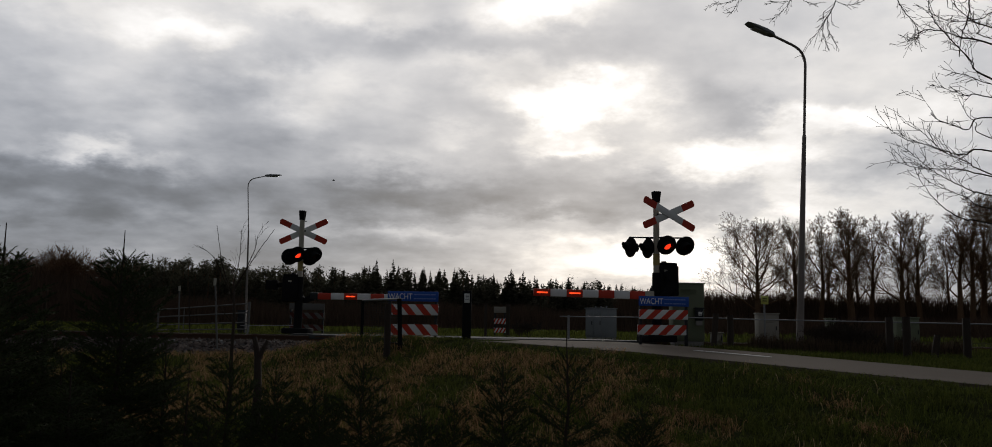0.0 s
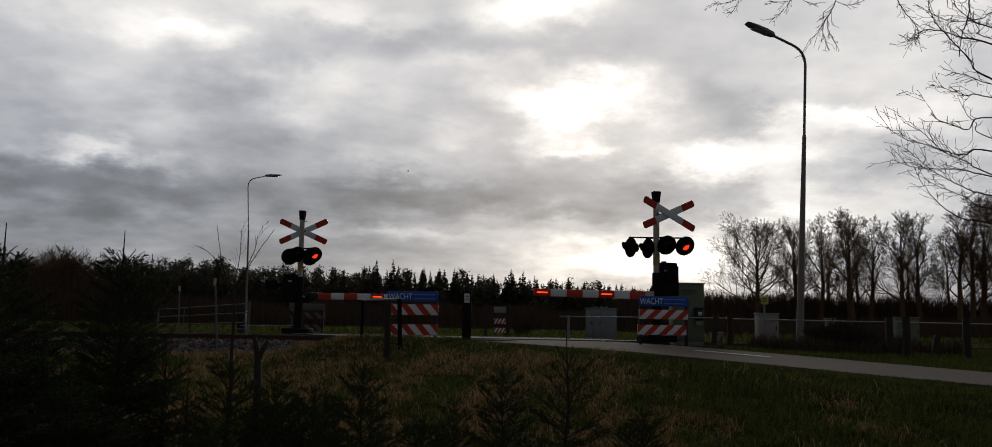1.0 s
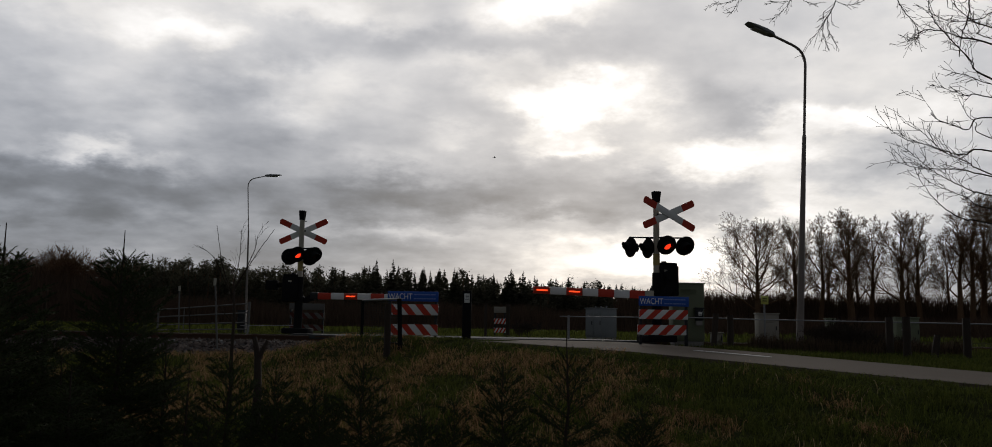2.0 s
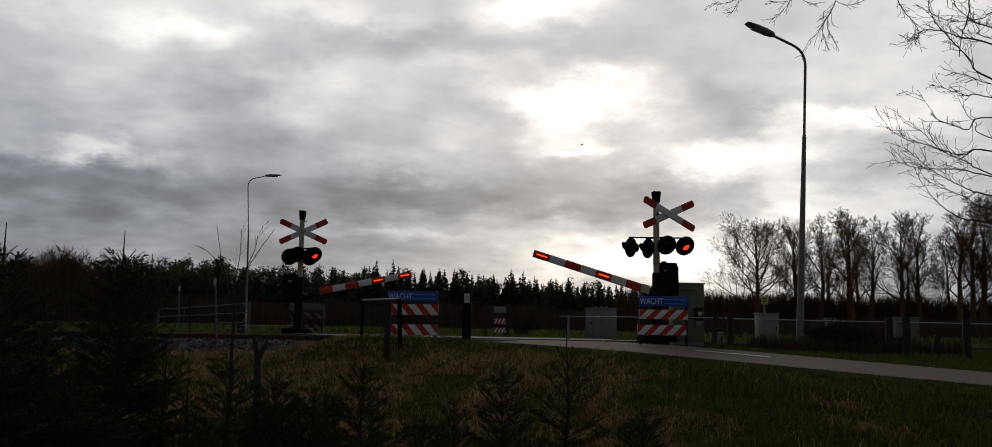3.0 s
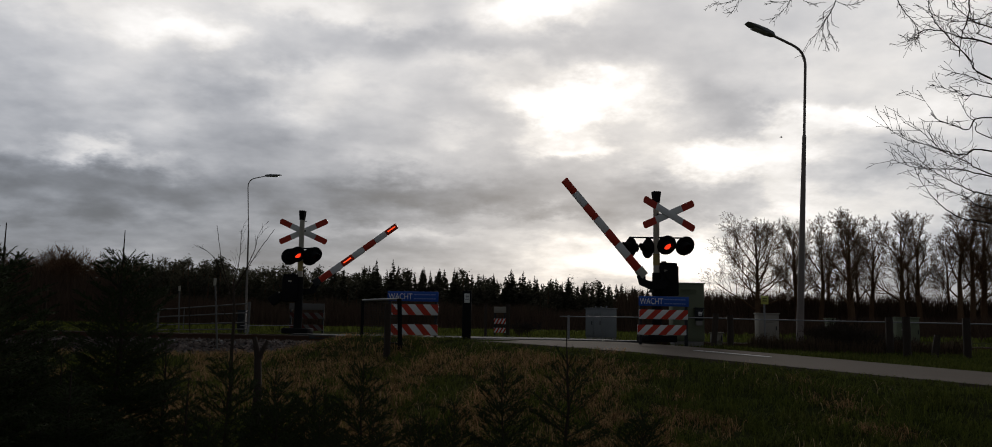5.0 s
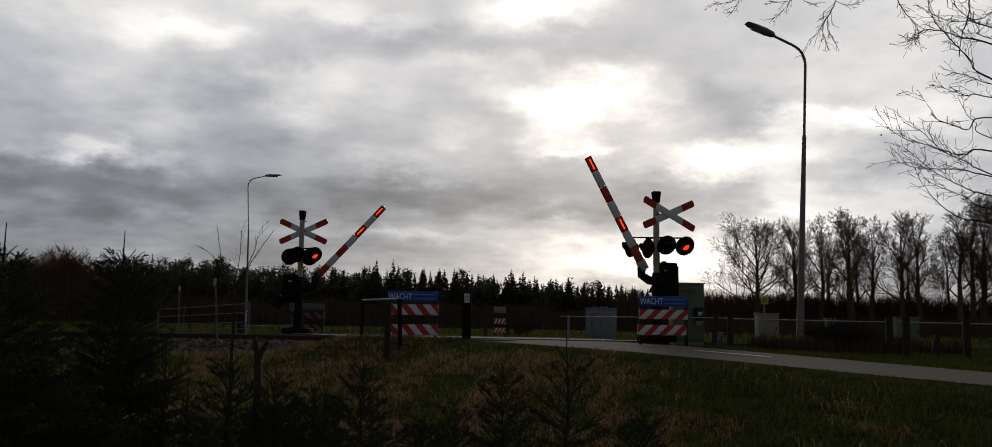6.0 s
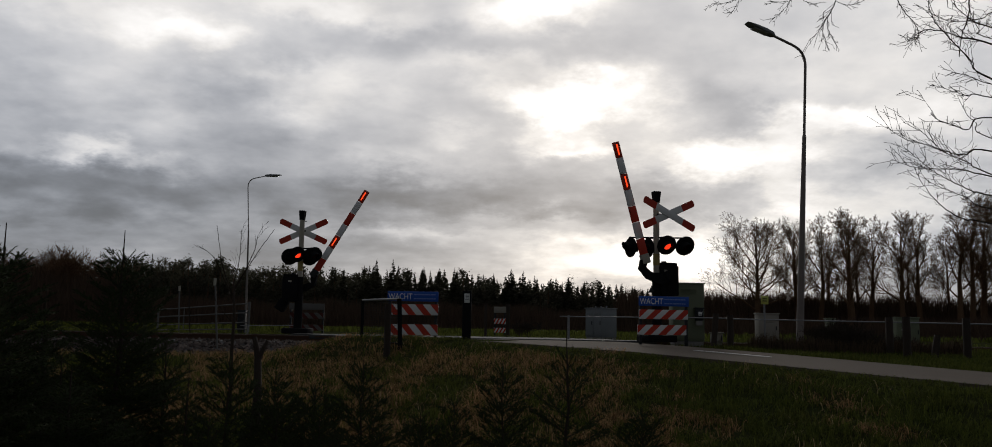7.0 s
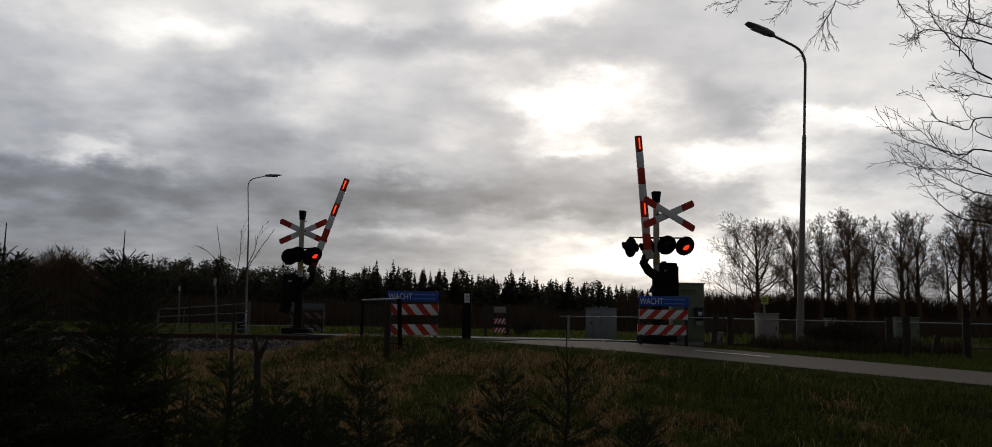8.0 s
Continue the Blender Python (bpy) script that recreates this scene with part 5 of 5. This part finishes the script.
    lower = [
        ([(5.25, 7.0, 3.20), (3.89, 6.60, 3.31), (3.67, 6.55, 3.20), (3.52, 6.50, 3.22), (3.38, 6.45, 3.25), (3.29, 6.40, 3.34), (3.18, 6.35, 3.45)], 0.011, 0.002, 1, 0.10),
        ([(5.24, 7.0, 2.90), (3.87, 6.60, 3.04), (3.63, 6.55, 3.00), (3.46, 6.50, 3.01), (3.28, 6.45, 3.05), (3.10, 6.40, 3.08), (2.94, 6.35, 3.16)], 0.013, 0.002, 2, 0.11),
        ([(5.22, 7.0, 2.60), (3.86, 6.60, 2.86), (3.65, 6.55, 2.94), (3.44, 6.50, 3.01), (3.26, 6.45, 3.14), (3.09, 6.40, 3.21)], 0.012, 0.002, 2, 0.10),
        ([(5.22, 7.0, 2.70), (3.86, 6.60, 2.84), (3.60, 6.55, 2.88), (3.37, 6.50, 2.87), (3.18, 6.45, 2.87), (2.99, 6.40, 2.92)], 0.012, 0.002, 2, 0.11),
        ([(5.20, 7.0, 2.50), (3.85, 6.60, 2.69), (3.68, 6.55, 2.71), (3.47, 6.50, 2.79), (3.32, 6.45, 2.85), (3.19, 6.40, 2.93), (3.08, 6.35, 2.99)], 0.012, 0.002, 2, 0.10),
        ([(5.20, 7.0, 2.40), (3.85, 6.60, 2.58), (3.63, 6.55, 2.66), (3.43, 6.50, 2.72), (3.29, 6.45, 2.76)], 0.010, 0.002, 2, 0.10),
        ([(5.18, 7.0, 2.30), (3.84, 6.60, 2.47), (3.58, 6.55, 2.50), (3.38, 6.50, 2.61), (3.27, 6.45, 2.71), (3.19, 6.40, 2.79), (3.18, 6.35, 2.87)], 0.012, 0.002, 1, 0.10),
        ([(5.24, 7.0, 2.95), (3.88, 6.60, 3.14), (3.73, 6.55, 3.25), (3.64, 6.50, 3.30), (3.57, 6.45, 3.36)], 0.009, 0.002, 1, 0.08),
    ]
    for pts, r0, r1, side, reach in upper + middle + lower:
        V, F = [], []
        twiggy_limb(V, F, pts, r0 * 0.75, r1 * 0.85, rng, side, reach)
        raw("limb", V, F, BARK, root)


build_near_tree()


def build_sapling():
    rng = random.Random(17)
    x, y = -3.6, 12.0
    root = thing("bare_sapling", pose(0, 0, 0), "thin leafless sapling in the grass before the track", "sapling")
    V, F = [], []
    z0 = ground_height(x, y)
    tube(V, F, [Vector((x, y, z0 - 0.1)), Vector((-3.62, y, 1.2)), Vector((-3.61, y, 1.69)), Vector((-3.64, y, 2.16))], [0.028, 0.024, 0.020, 0.014], 8)
    raw("stem", V, F, BARK, root, flat=False)
    for pts in ([(-3.63, y, 1.96), (-3.81, y, 2.39), (-3.92, y, 2.97)], [(-3.64, y, 2.16), (-3.58, y, 2.49), (-3.57, y, 2.91)], [(-3.63, y, 2.04), (-3.39, y, 2.58), (-3.34, y, 2.83)],
                [(-3.63, y, 1.87), (-3.92, y, 2.48), (-4.18, y, 2.68)], [(-3.63, y, 2.09), (-3.31, y, 2.62), (-3.11, y, 2.92)], [(-3.62, y, 1.6), (-3.8, y, 1.8), (-4.05, y, 2.2)]):
        V, F = [], []
        twiggy_limb(V, F, pts, 0.010, 0.0035, rng, 0 if rng.random() < 0.6 else 1, 0.12)
        raw("branch", V, F, BARK, root)
    bm = bmesh.new()
    sx, sy = -2.84, 10.5
    g = ground_height(sx, sy)
    sweep(bm, [(sx, sy, g - 0.1), (sx + 0.01, sy, 0.8), (sx - 0.01, sy, 1.22), (sx - 0.06, sy, 1.44)], [0.06, 0.05, 0.042, 0.028], 9)
    sweep(bm, [(sx, sy, 1.15), (sx + 0.05, sy, 1.3), (sx + 0.10, sy, 1.40)], [0.03, 0.026, 0.018], 8)
    tagged(part("dead_stump", bm, WOOD), "dead brown forked stump in the grass", "stump")


build_sapling()


def build_withered_shrub():
    bm = bmesh.new()
    sweep(bm, [(-10.25, 29.2, 1.2), (-10.33, 29.2, 2.2), (-10.36, 29.2, 2.95), (-10.15, 29.2, 3.02), (-9.93, 29.2, 2.85), (-9.86, 29.2, 2.6)], [0.022, 0.02, 0.018, 0.015, 0.013, 0.01], 6)
    tagged(part("withered_shrub", bm, BARK), "thin dead shrub shoot bent over in an arch", "shrub")


build_withered_shrub()


# ---- trackside bushes ----
def bush(x, y, h, w, seed, n, label):
    rng = random.Random(seed)
    z = ground_height(x, y)
    root = thing("bush", pose(x, y, z), label, "bush", "trackside bushes")
    V, F = [], []
    for _ in range(n):
        a = rng.uniform(0, 6.283)
        grow(V, F, Vector((rng.uniform(-w, w) * 0.5, rng.uniform(-0.2, 0.2), -0.05)), Vector((math.cos(a) * 0.7, math.sin(a) * 0.7, 1.2)), h * rng.uniform(0.4, 0.6), 0.012, rng, 3, 0.0045, (2, 4), 0.22, 0.15, 0.7)
    raw("branching", V, F, BARK, root)


bush(8.0, 19.5, 0.80, 0.8, 5, 46, "dense brown leafless bush beside the track")
bush(7.72, 19.6, 0.75, 0.6, 6, 34, "dense brown leafless bush beside the track")
bush(9.2, 20.0, 0.6, 0.8, 7, 30, "low brown leafless bush beside the track")
bush(0.95, 27.5, 0.5, 0.3, 8, 8, "small dry bush beyond the crossing")


# ---- stones and grass ----
def build_ballast():
    rng = random.Random(41)
    V, F = [], []
    for _ in range(14000):
        x = rng.uniform(-16, 14)
        o = rng.uniform(-2.95, 1.3)
        if abs(road_near(x, track_y(x) + o)[0]) < 2.6:
            continue
        if o > -0.6 and rng.random() < 0.5:
            continue
        z = 1.165 if -1.30 < o else 1.165 - (-1.30 - o) * 0.178
        r = rng.uniform(0.03, 0.062)
        c = Vector((x, track_y(x) + o, z + r * 0.25))
        i = len(V)
        for d in ((1, 0, 0), (0, 1, 0), (-1, 0, 0), (0, -1, 0), (0, 0, 0.8), (0, 0, -0.8)):
            V.append(tuple(c + Vector(d) * r * rng.uniform(0.7, 1.3) + Vector((rng.uniform(-1, 1), rng.uniform(-1, 1), rng.uniform(-1, 1))) * r * 0.3))
        for k in range(4):
            F += [(i + k, i + (k + 1) % 4, i + 4), (i + (k + 1) % 4, i + k, i + 5)]
    tagged(raw("ballast_stones", V, F, STONE), "loose grey brown ballast stones beside the rails", "ballast", kind="stuff")


build_ballast()


def build_grass():
    rng = random.Random(53)
    G, GF, D, DF = [], [], [], []

    def blade(V, F, x, y, z, h, w, lean):
        a = rng.uniform(0, 6.283)
        c, s = math.cos(a) * w, math.sin(a) * w
        b = rng.uniform(0, 6.283)
        lx, ly = math.cos(b) * lean * h, math.sin(b) * lean * h
        i = len(V)
        V.extend([(x - c, y - s, z - 0.02), (x + c, y + s, z - 0.02), (x + c * 0.6 + lx * 0.35, y + s * 0.6 + ly * 0.35, z + h * 0.6), (x - c * 0.6 + lx * 0.35, y - s * 0.6 + ly * 0.35, z + h * 0.6), (x + lx, y + ly, z + h * rng.uniform(0.75, 1.0))])
        F.extend([(i, i + 1, i + 2, i + 3), (i + 3, i + 2, i + 4)])

    def arch(V, F, x, y, z, h, w, away, reach):
        """A long blade that rises, bows over and hangs towards its tip."""
        c, s = math.cos(away), math.sin(away)
        i = len(V)
        for f, up, wide in ((0.0, -0.02, 1.0), (0.22, 0.62, 0.9), (0.60, 0.95, 0.7), (1.0, rng.uniform(0.45, 0.9), 0.15)):
            px, py, pz = x + c * reach * f, y + s * reach * f, z + h * up
            V.extend([(px - s * w * wide, py + c * w * wide, pz), (px + s * w * wide, py - c * w * wide, pz)])
        for k in range(3):
            F.append((i + 2 * k, i + 2 * k + 1, i + 2 * k + 3, i + 2 * k + 2))

    tufts = 0
    while tufts < 17000:
        y = 6.0 + (21.0 - 6.0) * rng.random() ** 1.15
        x = rng.uniform(-0.66, 0.66) * y
        d, zr, w = road_near(x, y)
        if abs(d) < w / 2 + 0.05 or y > track_y(x) - 2.8:
            continue
        tufts += 1
        z = ground_height(x, y)
        verge = d < 0 or d < w / 2 + 0.9
        short = verge or y > track_y(x) - 4.2
        # dry patches lie along the middle of the bank, thinning out to both sides
        brown = 0.75 * noise.noise((x * 0.8, y * 0.45, 7.0)) + 0.5 * noise.noise((x * 2.4, y * 1.6, 3.0)) + 0.3 * noise.noise((x * 5.5, y * 4.0, 9.0))
        brown += 0.20 - 0.05 * max(0.0, -0.5 - x) - 0.22 * max(0.0, x - 1.2) - 0.03 * abs(y - 12.5) + 0.30 * smoothstep(13, 16, y) - (0.6 if verge else 0)
        lush = noise.noise((x * 1.3, y * 0.9, 21.0))
        dry = brown > rng.uniform(-0.1, 0.22)
        size = rng.uniform(0.6, 1.25) * (1.0 + 0.5 * lush)
        for _ in range(rng.randint(8, 12)):
            bx, by, away = x + rng.gauss(0, 0.055), y + rng.gauss(0, 0.055), rng.uniform(0, 6.283)
            if dry and rng.random() < 0.82:
                h = rng.uniform(0.03, 0.13) * size
                arch(D, DF, bx, by, z, h, rng.uniform(0.0022, 0.0045), away, rng.uniform(0.04, 0.24))
            else:
                h = (rng.uniform(0.03, 0.08) if short else rng.uniform(0.04, 0.13) * size)
                arch(G, GF, bx, by, z, h, rng.uniform(0.0028, 0.0055), away, rng.uniform(0.03, 0.15))
    # verge beyond the road and the strip beyond the rails
    for _ in range(52000):
        x, y = rng.uniform(2.5, 14), rng.uniform(11, 20.6)
        d, zr, w = road_near(x, y)
        if d > -w / 2 - 0.05 or y > track_y(x) - 2.6:
            continue
        blade(G, GF, x, y, ground_height(x, y), rng.uniform(0.05, 0.15), rng.uniform(0.004, 0.008), rng.uniform(0.1, 0.6))
    for _ in range(16000):
        x, y = rng.uniform(-16, 16), rng.uniform(24.8, 44)
        if abs(road_near(x, y)[0]) < 2.6:
            continue
        blade(G, GF, x, y, ground_height(x, y), rng.uniform(0.04, 0.14), rng.uniform(0.008, 0.016), rng.uniform(0.1, 0.6))
    # the field out to the wood
    for _ in range(22000):
        y = 44 + 100 * rng.random() ** 1.4
        x = rng.uniform(-0.62, 0.62) * y
        blade(G, GF, x, y, ground_height(x, y), rng.uniform(0.12, 0.4), rng.uniform(0.03, 0.08), rng.uniform(0.1, 0.8))
    # pale stalks and runners that stand out of the matted grass
    S, SF = [], []
    for _ in range(3000):
        y = 6.8 + 12.5 * rng.random()
        x = rng.uniform(-0.5, 0.62) * y
        d, zr, w = road_near(x, y)
        if d < w / 2 + 0.4 or y > track_y(x) - 3.6 or noise.noise((x * 0.6, y * 0.6, 5.0)) < 0.02 + 0.12 * max(0.0, -0.8 - x) + 0.10 * max(0.0, x - 2.0):
            continue
        h = rng.uniform(0.05, 0.22)
        arch(S, SF, x, y, ground_height(x, y), h, rng.uniform(0.0016, 0.003), rng.uniform(0, 6.283), h * rng.uniform(0.3, 2.0))
    tagged(raw("straw", S, SF, STRAW), "scattered pale straw stalks in the grass", "grass", kind="stuff")
    # dead stalks between the verge and the rails
    B, BF = [], []
    for _ in range(9000):
        x = rng.uniform(5.6, 10.2)
        y = track_y(x) - 2.2 - 1.3 * rng.random()
        d, zr, w = road_near(x, y)
        if d > -w / 2 - 0.8:
            continue
        tall = 0.38 + 0.25 * noise.noise((x * 1.1, y, 2.0))
        blade(B, BF, x, y, ground_height(x, y), tall * rng.uniform(0.4, 1.2), rng.uniform(0.004, 0.009), rng.uniform(0.1, 0.6))
    tagged(raw("dead_undergrowth", B, BF, BRAMBLE), "dead brown undergrowth beside the rails", "undergrowth", kind="stuff")
    tagged(raw("grass", G, GF, GRASS), "short green grass on the bank and verges", "grass", kind="stuff")
    tagged(raw("dry_grass", D, DF, DRY), "matted brown dry grass on the bank", "grass", kind="stuff")


build_grass()
build_track()
build_crossing_deck()

# ---- what moves ----
FLASH_PERIOD, FLASH_START = 0.6345, -0.105


def motions():
    for kind, ob, *rest in MOVERS:
        if kind == "swing":
            walk(ob, rest[0])
            continue
        phase, shown, drawn, dark = rest
        rows, last = [], None
        # lit for half of each period; the two phases take turns
        for n in range(0, 241):
            t = n / 30
            k = ((t - FLASH_START) / FLASH_PERIOD) % 1.0
            lit = (k < 0.52) if phase == 0 else (k >= 0.50 or k < 0.01)
            if phase == "on":
                lit = True
            if dark and dark[0] < t < dark[1]:
                lit = False
            if last is None or n == 240:
                rows.append((t, shown if lit else drawn))
            elif lit != last:
                if rows[-1][0] < t - 1.5 / 30:
                    rows.append((t - 1 / 30, shown if last else drawn))
                rows.append((t, shown if lit else drawn))
            last = lit
        walk(ob, rows)


motions()
